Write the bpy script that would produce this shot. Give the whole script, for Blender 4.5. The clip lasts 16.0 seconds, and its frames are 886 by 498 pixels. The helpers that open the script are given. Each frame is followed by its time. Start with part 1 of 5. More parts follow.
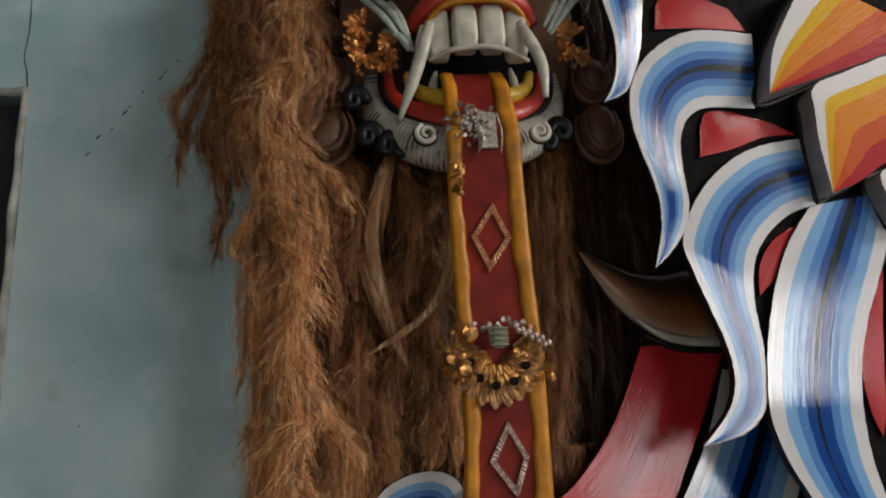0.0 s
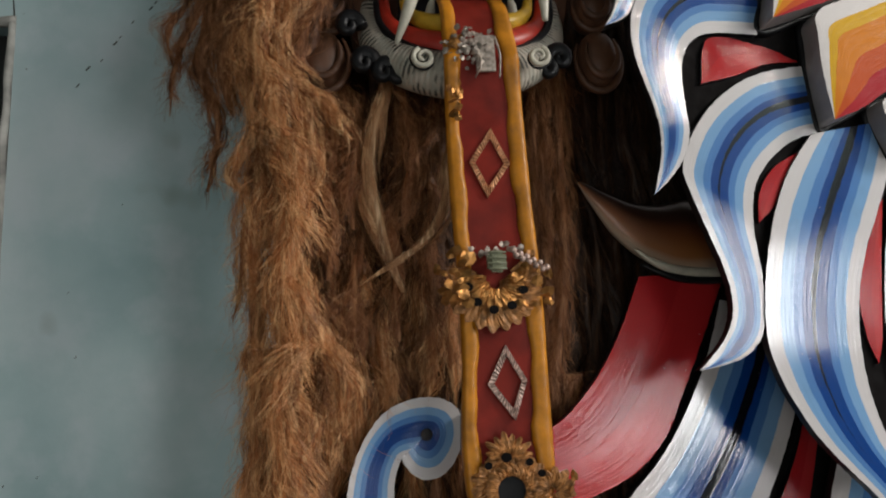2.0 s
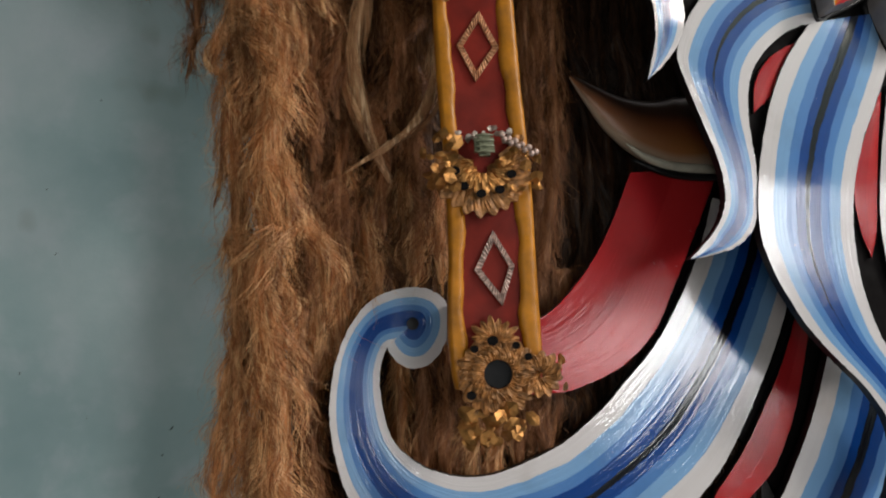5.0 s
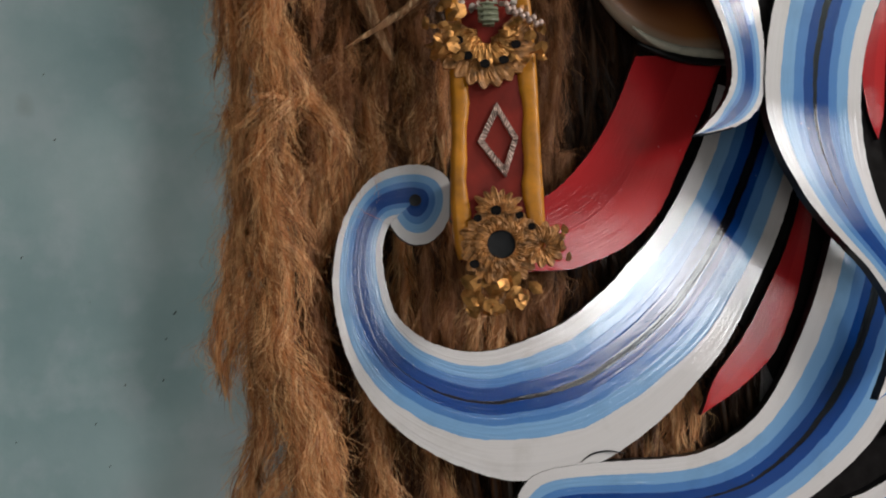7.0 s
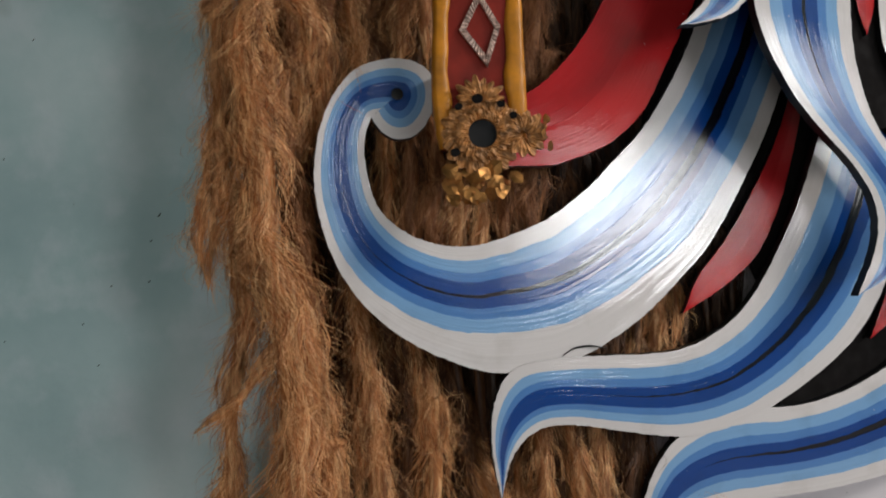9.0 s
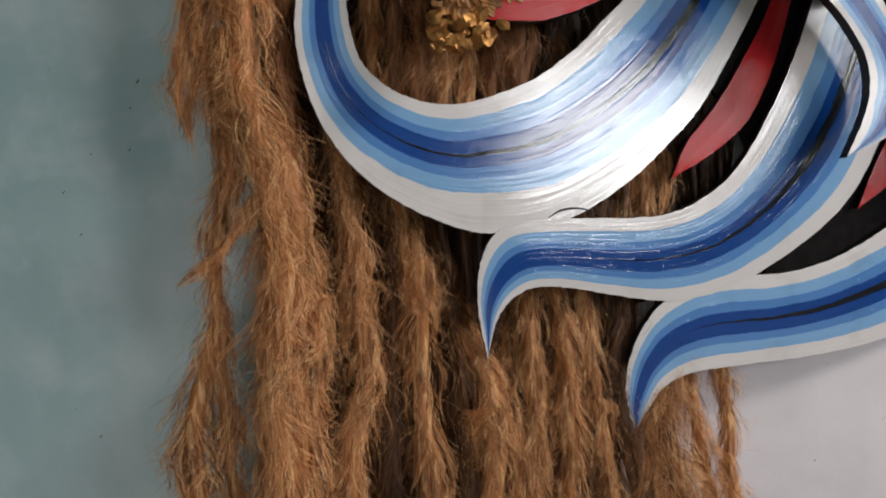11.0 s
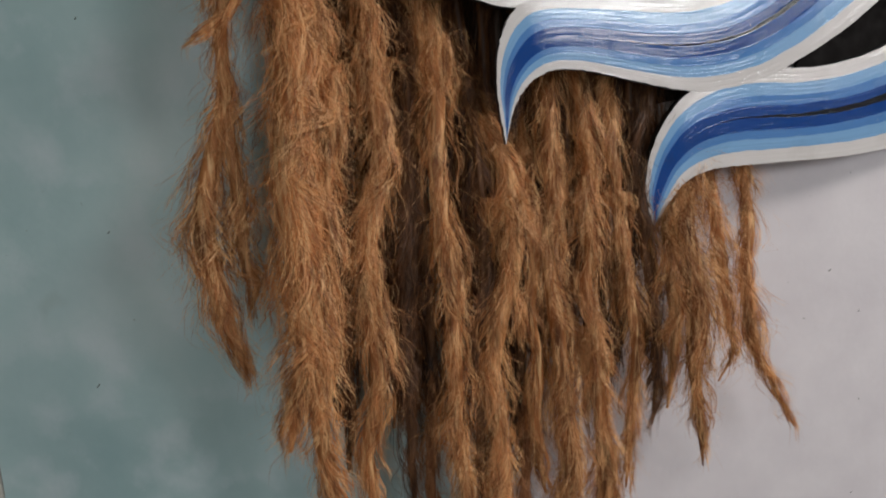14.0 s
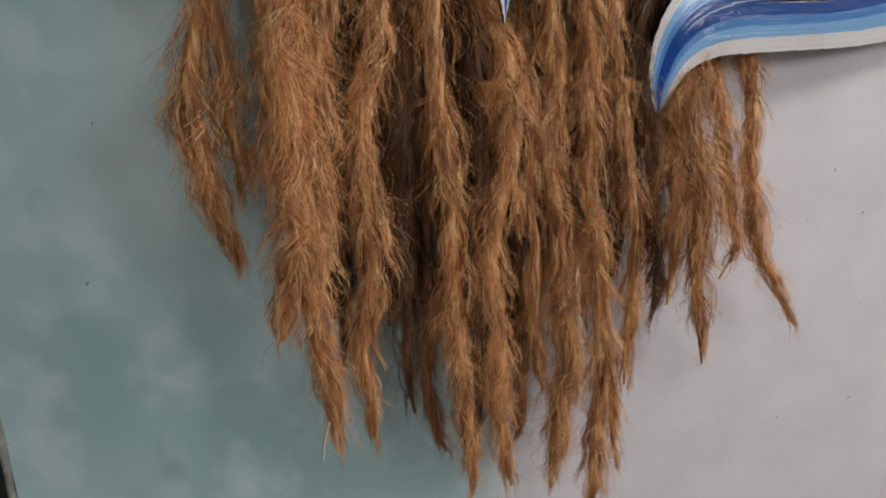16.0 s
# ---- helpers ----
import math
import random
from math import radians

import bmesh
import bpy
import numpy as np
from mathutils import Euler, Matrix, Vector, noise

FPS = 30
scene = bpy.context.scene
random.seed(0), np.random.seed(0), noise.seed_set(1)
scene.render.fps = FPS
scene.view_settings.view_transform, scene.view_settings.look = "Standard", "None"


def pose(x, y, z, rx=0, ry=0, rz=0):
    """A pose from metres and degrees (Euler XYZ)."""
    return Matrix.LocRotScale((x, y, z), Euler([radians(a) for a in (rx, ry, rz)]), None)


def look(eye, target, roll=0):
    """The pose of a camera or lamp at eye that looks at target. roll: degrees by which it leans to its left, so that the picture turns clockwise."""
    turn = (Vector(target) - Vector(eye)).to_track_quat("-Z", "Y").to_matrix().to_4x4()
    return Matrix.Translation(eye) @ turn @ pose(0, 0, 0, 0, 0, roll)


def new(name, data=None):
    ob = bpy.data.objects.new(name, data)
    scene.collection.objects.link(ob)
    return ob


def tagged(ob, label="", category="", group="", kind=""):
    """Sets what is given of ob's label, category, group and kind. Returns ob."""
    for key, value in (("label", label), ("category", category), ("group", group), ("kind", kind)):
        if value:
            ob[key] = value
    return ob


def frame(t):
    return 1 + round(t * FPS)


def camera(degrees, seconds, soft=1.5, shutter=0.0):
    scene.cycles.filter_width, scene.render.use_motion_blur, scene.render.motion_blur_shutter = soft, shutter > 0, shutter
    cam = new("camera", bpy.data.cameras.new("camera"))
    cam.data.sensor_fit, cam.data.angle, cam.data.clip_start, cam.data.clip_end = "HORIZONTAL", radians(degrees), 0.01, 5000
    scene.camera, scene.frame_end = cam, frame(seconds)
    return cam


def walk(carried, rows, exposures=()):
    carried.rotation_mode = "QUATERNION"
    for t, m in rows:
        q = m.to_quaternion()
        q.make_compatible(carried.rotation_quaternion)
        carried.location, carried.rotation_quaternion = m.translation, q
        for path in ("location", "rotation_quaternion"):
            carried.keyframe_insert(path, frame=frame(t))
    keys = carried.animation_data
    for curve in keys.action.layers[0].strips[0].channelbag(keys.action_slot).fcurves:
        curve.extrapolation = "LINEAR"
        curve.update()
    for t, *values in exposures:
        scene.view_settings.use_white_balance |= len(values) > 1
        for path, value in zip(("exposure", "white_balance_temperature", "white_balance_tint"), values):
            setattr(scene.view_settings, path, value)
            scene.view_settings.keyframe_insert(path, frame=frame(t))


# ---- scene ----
cam = camera(63.8, 16.0, soft=2.0)
ROWS = [
    (0, (-0.022, -1.303, 1.540), (0.163, 0.630, 2.018), -3.1),
    (0.5, (-0.023, -1.297, 1.527), (0.166, 0.641, 1.983), -3.2),
    (1, (-0.026, -1.286, 1.502), (0.171, 0.653, 1.947), -3.2),
    (1.5, (-0.028, -1.283, 1.491), (0.167, 0.664, 1.899), -3.1),
    (2, (-0.026, -1.279, 1.480), (0.168, 0.673, 1.869), -3.2),
    (2.5, (-0.021, -1.273, 1.469), (0.172, 0.683, 1.839), -3.2),
    (3, (-0.022, -1.263, 1.452), (0.178, 0.694, 1.811), -3.2),
    (5.5, (-0.013, -1.232, 1.342), (0.188, 0.741, 1.603), -3.1),
    (6, (-0.016, -1.226, 1.306), (0.182, 0.750, 1.541), -3.2),
    (6.5, (-0.026, -1.218, 1.272), (0.175, 0.761, 1.484), -3.3),
    (7, (-0.024, -1.215, 1.247), (0.175, 0.766, 1.429), -3.1),
    (7.5, (-0.014, -1.215, 1.222), (0.180, 0.769, 1.388), -3.1),
    (8, (-0.005, -1.210, 1.199), (0.192, 0.776, 1.339), -3.1),
    (8.5, (0.000, -1.208, 1.172), (0.198, 0.780, 1.270), -3.1),
    (9, (-0.003, -1.210, 1.150), (0.191, 0.780, 1.220), -3.2),
    (11.5, (0.001, -1.194, 0.992), (0.210, 0.792, 0.867), -3.3),
    (12, (-0.008, -1.190, 0.963), (0.201, 0.792, 0.797), -3.2),
    (12.5, (-0.016, -1.186, 0.925), (0.185, 0.792, 0.715), -3.3),
    (13, (-0.024, -1.182, 0.897), (0.175, 0.792, 0.641), -3.4),
    (13.5, (-0.031, -1.177, 0.869), (0.168, 0.791, 0.569), -3.3),
    (14, (-0.036, -1.175, 0.841), (0.162, 0.786, 0.502), -3.2),
    (14.5, (-0.037, -1.166, 0.805), (0.164, 0.786, 0.422), -3.2),
    (15, (-0.030, -1.166, 0.783), (0.158, 0.780, 0.362), -3.2),
    (15.5, (-0.034, -1.165, 0.764), (0.159, 0.777, 0.326), -3.2),
    (16, (-0.040, -1.165, 0.738), (0.159, 0.772, 0.279), -3.2),
]
walk(cam, [(t, look(eye, target, roll)) for t, eye, target, roll in ROWS],
     [(0, -0.40), (1.5, -0.30), (3, -0.02), (5.5, -0.14), (9, -0.14), (11.5, -0.06), (13, -0.06), (16, -0.03)])

# ---- light: daylight from a wide window behind the camera and a high window on the right, plus added fill from an unseen doorway ----
FLOOR = -0.2
world = bpy.data.worlds.new("sky")
scene.world = world
world.use_nodes = True
wn = world.node_tree.nodes
sky = wn.new("ShaderNodeTexSky")
sky.sky_type = "NISHITA"
sky.sun_disc = False
sky.sun_elevation, sky.sun_rotation = radians(40), radians(200)
world.node_tree.links.new(sky.outputs[0], wn["Background"].inputs[0])
wn["Background"].inputs[1].default_value = 0.05

# unseen opening, added for the fill lamp
FILL_DOORWAY = (-1.25, -0.15, 1.95)  # x0, x1, top, in the same wall
WINDOW = (1.90, 4.40, 1.28, 2.12)  # x0, x1, z0, z1
PILLAR = (3.38, 3.78)  # between its two openings
lamp = bpy.data.lights.new("window_daylight", "AREA")
lamp.shape, lamp.size, lamp.size_y = "RECTANGLE", 1.46, 0.82
lamp.energy, lamp.color = 44, (0.97, 0.98, 0.99)
lamp_ob = new("window_daylight", lamp)
lamp_ob.matrix_world = look((2.64, -3.18, 1.70), (2.64, 0.0, 1.70))
side_lamp = bpy.data.lights.new("window_daylight_side", "AREA")
side_lamp.shape, side_lamp.size, side_lamp.size_y = "RECTANGLE", 0.60, 0.82
side_lamp.energy, side_lamp.color = 13, (0.97, 0.98, 0.99)
side_ob = new("window_daylight_side", side_lamp)
side_ob.matrix_world = look((4.09, -3.18, 1.70), (4.09, 0.0, 1.70))
HIGH_WINDOW = (-3.10, -1.70, 3.30, 4.40)  # y0, y1, z0, z1, in the right wall
lamp3 = bpy.data.lights.new("high_window_daylight", "AREA")
lamp3.shape, lamp3.size, lamp3.size_y = "RECTANGLE", 1.3, 1.0
lamp3.energy, lamp3.color = 200, (1.0, 0.945, 0.88)
lamp3_ob = new("high_window_daylight", lamp3)
lamp3_ob.matrix_world = look((4.72, -2.40, 3.85), (0.3, -0.15, 1.2))
# fill lamp, added to brighten the wall and mane on the left
lamp2 = bpy.data.lights.new("doorway_fill", "AREA")
lamp2.shape, lamp2.size, lamp2.size_y = "RECTANGLE", 1.06, 2.1
lamp2.energy, lamp2.color = 15, (0.99, 1.0, 0.98)
lamp2_ob = new("doorway_fill", lamp2)
lamp2_ob.matrix_world = look((-0.70, -3.16, 0.87), (-0.5, 0.0, 0.95))
scene.view_settings.exposure = 0.0


# ---- materials ----
class Nodes:
    """A small helper to write node materials in few lines."""

    def __init__(self, name, rough=0.6, metal=0.0, spec=0.5, coat=0.0):
        self.mat = bpy.data.materials.new(name)
        self.mat.use_nodes = True
        self.tree = self.mat.node_tree
        self.bsdf = self.tree.nodes["Principled BSDF"]
        self.put("Roughness", rough)
        self.put("Metallic", metal)
        self.put("Specular IOR Level", spec)
        self.put("Coat Weight", coat)

    def put(self, socket, value):
        if hasattr(value, "is_output"):
            self.tree.links.new(value, self.bsdf.inputs[socket])
        else:
            self.bsdf.inputs[socket].default_value = value

    def node(self, kind, out=0, ins=(), **props):
        n = self.tree.nodes.new("ShaderNode" + kind)
        for key, value in props.items():
            setattr(n, key, value)
        for key, value in dict(ins).items():
            if hasattr(value, "is_output"):
                self.tree.links.new(value, n.inputs[key])
            else:
                n.inputs[key].default_value = value
        return n.outputs[out]

    def coords(self, which="Object", scale=(1, 1, 1)):
        co = self.node("TexCoord", which)
        return self.node("Mapping", 0, {0: co, 3: scale})

    def noise(self, scale, detail=4, vec=None, rough=0.55, out=0):
        return self.node("TexNoise", out, {"Vector": vec or self.coords(), "Scale": scale, "Detail": detail, "Roughness": rough})

    def ramp(self, fac, stops, interp="LINEAR"):
        n = self.tree.nodes.new("ShaderNodeValToRGB")
        n.color_ramp.interpolation = interp
        el = n.color_ramp.elements
        while len(el) < len(stops):
            el.new(0.5)
        for e, (p, c) in zip(el, stops):
            e.position, e.color = p, (*c, 1)
        self.tree.links.new(fac, n.inputs[0])
        return n.outputs[0]

    def mix(self, fac, a, b, blend="MIX"):
        n = self.tree.nodes.new("ShaderNodeMix")
        n.data_type, n.blend_type = "RGBA", blend
        for socket, value in ((n.inputs[0], fac), (n.inputs[6], a), (n.inputs[7], b)):
            if hasattr(value, "is_output"):
                self.tree.links.new(value, socket)
            else:
                socket.default_value = (*value, 1) if isinstance(value, tuple) else value
        return n.outputs[2]

    def math(self, op, a, b=0.0, clamp=False):
        n = self.tree.nodes.new("ShaderNodeMath")
        n.operation, n.use_clamp = op, clamp
        for socket, value in ((n.inputs[0], a), (n.inputs[1], b)):
            if hasattr(value, "is_output"):
                self.tree.links.new(value, socket)
            else:
                socket.default_value = value
        return n.outputs[0]

    def bump(self, height, strength=0.3, distance=0.002):
        self.put("Normal", self.node("Bump", 0, {"Strength": strength, "Distance": distance, "Height": height}))
        return self

    def colour(self, c):
        self.put("Base Color", c if hasattr(c, "is_output") else (*c, 1))
        return self


def plain(name, base, rough=0.5, vary=0.25, scale=30, metal=0.0, bump=0.2, spec=0.5):
    m = Nodes(name, rough, metal, spec)
    n = m.noise(scale)
    dark = tuple(c * (1 - vary) for c in base)
    light = tuple(min(1, c * (1 + vary)) for c in base)
    m.colour(m.ramp(n, ((0.3, dark), (0.7, light))))
    m.put("Roughness", m.ramp(m.noise(scale * 2.3), ((0.3, (rough * 0.8,) * 3), (0.7, (min(1, rough * 1.2),) * 3))))
    m.bump(m.noise(scale * 4), bump, 0.001)
    return m.mat


def wall_paint():
    """Turquoise limewash that gives way to a greyish white coat, stained and patchy."""
    m = Nodes("old_limewash", 0.75, 0, 0.3)
    x = m.node("SeparateXYZ", 0, {0: m.coords()})
    big, small = m.noise(2.2, 5), m.noise(9, 6)
    edge = m.math("ADD", x, m.math("MULTIPLY", m.math("SUBTRACT", big, 0.5), 0.12))
    part_white = m.math("MULTIPLY", m.math("SUBTRACT", edge, 0.06), 6.0, True)
    teal = m.ramp(big, ((0.32, (0.32, 0.468, 0.485)), (0.5, (0.44, 0.58, 0.595)), (0.68, (0.59, 0.68, 0.70))))
    teal = m.mix(m.math("MULTIPLY", m.math("SUBTRACT", small, 0.50), 3.0, True), teal, (0.62, 0.69, 0.73))
    white = m.ramp(small, ((0.3, (0.64, 0.595, 0.63)), (0.7, (0.72, 0.675, 0.705))))
    base = m.mix(part_white, teal, white)
    spots = m.noise(6.5, 2, m.coords("Object", (1.0, 1.0, 0.8)))
    stain = m.math("MULTIPLY", m.ramp(spots, ((0.66, (0, 0, 0)), (0.78, (0.5, 0.5, 0.5)))), m.math("SUBTRACT", 1.0, part_white))
    base = m.mix(stain, base, (0.22, 0.25, 0.2))
    fine = m.noise(55, 3)
    base = m.mix(m.ramp(fine, ((0.735, (0, 0, 0)), (0.76, (0.6, 0.6, 0.6)))), base, (0.14, 0.15, 0.13))
    m.colour(base)
    return m.bump(m.noise(40, 8, rough=0.7), 0.25, 0.003).mat


BLUES = ((0.0, (0.74, 0.70, 0.70)), (0.15, (0.22, 0.42, 0.70)), (0.28, (0.09, 0.235, 0.55)), (0.38, (0.006, 0.056, 0.27)),
         (0.64, (0.09, 0.235, 0.55)), (0.73, (0.22, 0.42, 0.70)), (0.85, (0.74, 0.70, 0.70)))
FIRES = ((0.0, (0.74, 0.70, 0.68)), (0.18, (0.68, 0.38, 0.012)), (0.32, (0.66, 0.21, 0.012)), (0.58, (0.54, 0.085, 0.014)), (0.80, (0.40, 0.018, 0.026)))
REDS = ((0.0, (0.43, 0.018, 0.022)), (0.5, (0.50, 0.024, 0.027)))


def enamel(name, bands, line=True, rough=0.055, spec=0.8, coat=0.0):
    """Gloss enamel laid on in bands along a piece: U runs along it, V across it."""
    m = Nodes(name, rough, 0, spec, coat)
    m.put("Coat Roughness", 0.04)
    uv = m.node("UVMap", 0, uv_map="band")
    sep = m.tree.nodes.new("ShaderNodeSeparateXYZ")
    m.tree.links.new(uv, sep.inputs[0])
    u, v = sep.outputs[0], sep.outputs[1]
    wob = m.math("MULTIPLY", m.math("SUBTRACT", m.noise(28, 3), 0.5), 0.035)
    vv = m.math("ADD", v, wob)
    base = m.ramp(vv, bands, "CONSTANT")
    streak_vec = m.node("Mapping", 0, {0: uv, 3: (7, 70, 1)})
    streak = m.noise(1.0, 5, streak_vec, 0.65)
    base = m.mix(0.30, base, m.mix(streak, (0.45, 0.45, 0.45), (1.0, 1.0, 1.0)), "MULTIPLY")
    if line:
        off = m.math("ABSOLUTE", m.math("SUBTRACT", vv, 0.5))
        width = m.math("SUBTRACT", m.math("MULTIPLY", m.math("SUBTRACT", 0.72, u), 0.09), m.math("MULTIPLY", m.noise(60, 3), 0.02))
        base = m.mix(m.math("MULTIPLY", m.math("SUBTRACT", width, off), 120, True), base, (0.006, 0.007, 0.012))
    chips = m.noise(130, 2)
    base = m.mix(m.ramp(chips, ((0.77, (0, 0, 0)), (0.79, (0.5, 0.5, 0.5)))), base, (0.62, 0.62, 0.62))
    grime = m.noise(14, 6)
    base = m.mix(m.ramp(grime, ((0.55, (0, 0, 0)), (0.85, (0.5, 0.5, 0.5)))), base, (0.62, 0.60, 0.55), "MULTIPLY")
    m.colour(base)
    m.put("Roughness", m.ramp(streak, ((0.3, (rough * 0.6,) * 3), (0.75, (rough * 1.9,) * 3))))
    brush = m.noise(1.0, 3, m.node("Mapping", 0, {0: uv, 3: (5, 26, 1)}), 0.6)
    relief = m.math("ADD", m.math("MULTIPLY", streak, 0.20), m.math("MULTIPLY", brush, 0.75))
    relief = m.math("ADD", relief, m.math("ADD", m.math("MULTIPLY", m.noise(9, 2), 0.28), m.math("MULTIPLY", m.noise(70, 3), 0.10)))
    bumpy = m.node("Bump", 0, {"Strength": 1.0, "Distance": 0.001, "Height": relief})
    m.put("Normal", bumpy)
    m.put("Coat Normal", bumpy)
    return m.mat


def fibre(name, dark, mid, light):
    m = Nodes(name, 0.5, 0, 0.45)
    r = m.node("NewGeometry", "Random Per Island")
    base = m.ramp(r, ((0.0, dark), (0.5, mid), (1.0, light)))
    base = m.mix(m.math("MULTIPLY", m.noise(6, 3), 0.2), base, mid)
    tone = m.ramp(m.node("ObjectInfo", "Random"), ((0.0, (0.70, 0.67, 0.64)), (1.0, (1.0, 1.0, 1.0))))
    base = m.mix(1.0, base, tone, "MULTIPLY")
    clump = m.noise(1.0, 3, m.coords("Object", (55, 55, 9)))
    base = m.mix(1.0, base, m.ramp(clump, ((0.34, (0.36, 0.31, 0.27)), (0.50, (0.88, 0.85, 0.82)), (0.66, (1.0, 1.0, 1.0)))), "MULTIPLY")
    # pale streaks painted in as highlights on the tufts
    lit_streak = m.noise(1.0, 2, m.coords("Object", (130, 130, 14)))
    base = m.mix(m.ramp(lit_streak, ((0.50, (0, 0, 0)), (0.64, (0.9, 0.9, 0.9)))), base, tuple(c * k for c, k in zip(light, (1.0, 1.02, 1.05))))
    m.colour(base)
    glow = m.tree.nodes.new("ShaderNodeBsdfTranslucent")
    m.tree.links.new(base, glow.inputs[0])
    both = m.tree.nodes.new("ShaderNodeMixShader")
    both.inputs[0].default_value = 0.28
    m.tree.links.new(m.bsdf.outputs[0], both.inputs[1])
    m.tree.links.new(glow.outputs[0], both.inputs[2])
    m.tree.links.new(both.outputs[0], m.tree.nodes["Material Output"].inputs[0])
    return m.mat


M_WALL = wall_paint()
M_BLUE = enamel("blue_banded_enamel", BLUES, True, 0.04, 0.8, 0.6)
M_FIRE = enamel("flame_banded_enamel", FIRES, False, 0.40, 0.06, 0.0)
M_RED = enamel("red_enamel", REDS, False, 0.08, 0.38)
M_BLACK = plain("black_gloss_paint", (0.006, 0.006, 0.007), 0.4, 0.3, 25, spec=0.3)
M_BLACK_MATT = plain("black_matt_paint", (0.006, 0.005, 0.005), 0.9, 0.3, 25, spec=0.1)
M_GREY = plain("grey_edge_paint", (0.34, 0.31, 0.30), 0.5, 0.15, 30)
M_FIBRE = fibre("raffia_fibre", (0.33, 0.112, 0.036), (0.84, 0.360, 0.128), (0.97, 0.605, 0.29))
M_FIBRE_PALE = fibre("raffia_fibre_pale", (0.52, 0.24, 0.11), (0.80, 0.45, 0.22), (0.95, 0.65, 0.36))
# near-black copy of the fibre for the shade deep in the mane
M_FIBRE_DEEP_SHADE = fibre("raffia_fibre_deep_shade", (0.022, 0.009, 0.004), (0.050, 0.020, 0.008), (0.095, 0.042, 0.017))
# darker copy of the fibre for locks shaded by those in front
M_FIBRE_SHADE = fibre("raffia_fibre_shade", (0.07, 0.026, 0.010), (0.15, 0.060, 0.022), (0.26, 0.118, 0.050))
M_FIBRE_MID = fibre("raffia_fibre_brown", (0.17, 0.062, 0.023), (0.42, 0.165, 0.062), (0.62, 0.30, 0.135))
# near black for the shade between the locks
M_MANE_GAP = plain("mane_gap_shade", (0.020, 0.010, 0.006), 0.95, 0.4, 60)
M_LEATHER = plain("dark_red_leather", (0.19, 0.016, 0.009), 0.5, 0.3, 22, bump=0.15, spec=0.2)
M_OCHRE = plain("ochre_leather_edging", (0.46, 0.175, 0.010), 0.42, 0.4, 26, bump=0.3, spec=0.35)
M_GOLD = plain("tarnished_gold_foil", (0.42, 0.20, 0.06), 0.42, 0.55, 60, metal=0.8, bump=0.8)
M_GOLD_PAINT = plain("dull_gold_leather", (0.34, 0.15, 0.045), 0.50, 0.65, 90, metal=0.25, bump=0.6)
M_SILVER = plain("crumpled_silver_foil", (0.40, 0.34, 0.29), 0.45, 0.6, 120, metal=0.5, bump=0.9)
M_TOOTH = plain("aged_ivory_paint", (0.50, 0.47, 0.38), 0.4, 0.25, 35)
M_LIP = plain("red_lip_paint", (0.45, 0.03, 0.015), 0.4, 0.3, 30)
M_YELLOW = plain("yellow_gum_paint", (0.60, 0.36, 0.03), 0.4, 0.25, 30)
M_DARKWOOD = plain("brown_carved_wood", (0.11, 0.048, 0.024), 0.5, 0.4, 25)
M_JEWEL = plain("dull_green_glass", (0.22, 0.23, 0.15), 0.25, 0.3, 40)
M_FLOOR = plain("brown_cement_floor", (0.10, 0.085, 0.075), 0.6, 0.25, 4)
M_ROOM = plain("dull_teal_wall_paint", (0.15, 0.19, 0.18), 0.8, 0.2, 3)
M_CEIL = plain("white_ceiling_paint", (0.30, 0.29, 0.27), 0.8, 0.08, 5)
# near black for the unlit inside of the doorway
M_DOORDARK = plain("doorway_darkness", (0.02, 0.021, 0.022), 0.5, 0.4, 18)


def jaw_paint():
    """Off-white carved wood with fine dark strokes across it."""
    m = Nodes("stroked_jaw_paint", 0.45)
    uv = m.node("UVMap", 0, uv_map="band")
    w = m.node("TexWave", 0, {"Vector": uv, "Scale": 22.0, "Distortion": 2.2, "Detail": 3.0, "Detail Scale": 3.0}, wave_type="BANDS", bands_direction="X")
    sep = m.tree.nodes.new("ShaderNodeSeparateXYZ")
    m.tree.links.new(uv, sep.inputs[0])
    inner = m.math("MULTIPLY", m.math("SUBTRACT", sep.outputs[1], 0.45), 5.0, True)
    patch = m.noise(30, 3)
    base = m.mix(m.ramp(patch, ((0.4, (0, 0, 0)), (0.7, (1, 1, 1)))), (0.50, 0.44, 0.36), (0.36, 0.37, 0.31))
    base = m.mix(m.math("MULTIPLY", m.ramp(w, ((0.35, (1, 1, 1)), (0.6, (0, 0, 0)))), m.math("ADD", m.math("MULTIPLY", inner, 0.5), m.math("MULTIPLY", m.ramp(m.noise(22, 2), ((0.48, (0, 0, 0)), (0.56, (1, 1, 1)))), 0.9), True)), base, (0.035, 0.04, 0.035))
    m.colour(base)
    return m.bump(w, 0.6, 0.002).mat


def horn_paint():
    m = Nodes("shaded_horn_lacquer", 0.3)
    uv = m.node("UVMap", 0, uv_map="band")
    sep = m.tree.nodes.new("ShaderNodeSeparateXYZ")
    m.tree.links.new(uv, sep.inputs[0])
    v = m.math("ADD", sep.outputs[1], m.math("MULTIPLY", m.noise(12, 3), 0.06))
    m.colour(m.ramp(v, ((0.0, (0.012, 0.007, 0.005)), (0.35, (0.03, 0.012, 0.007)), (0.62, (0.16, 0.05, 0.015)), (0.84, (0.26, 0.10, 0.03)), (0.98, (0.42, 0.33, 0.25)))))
    return m.bump(m.noise(60, 4), 0.15, 0.001).mat


M_JAW, M_HORN = jaw_paint(), horn_paint()


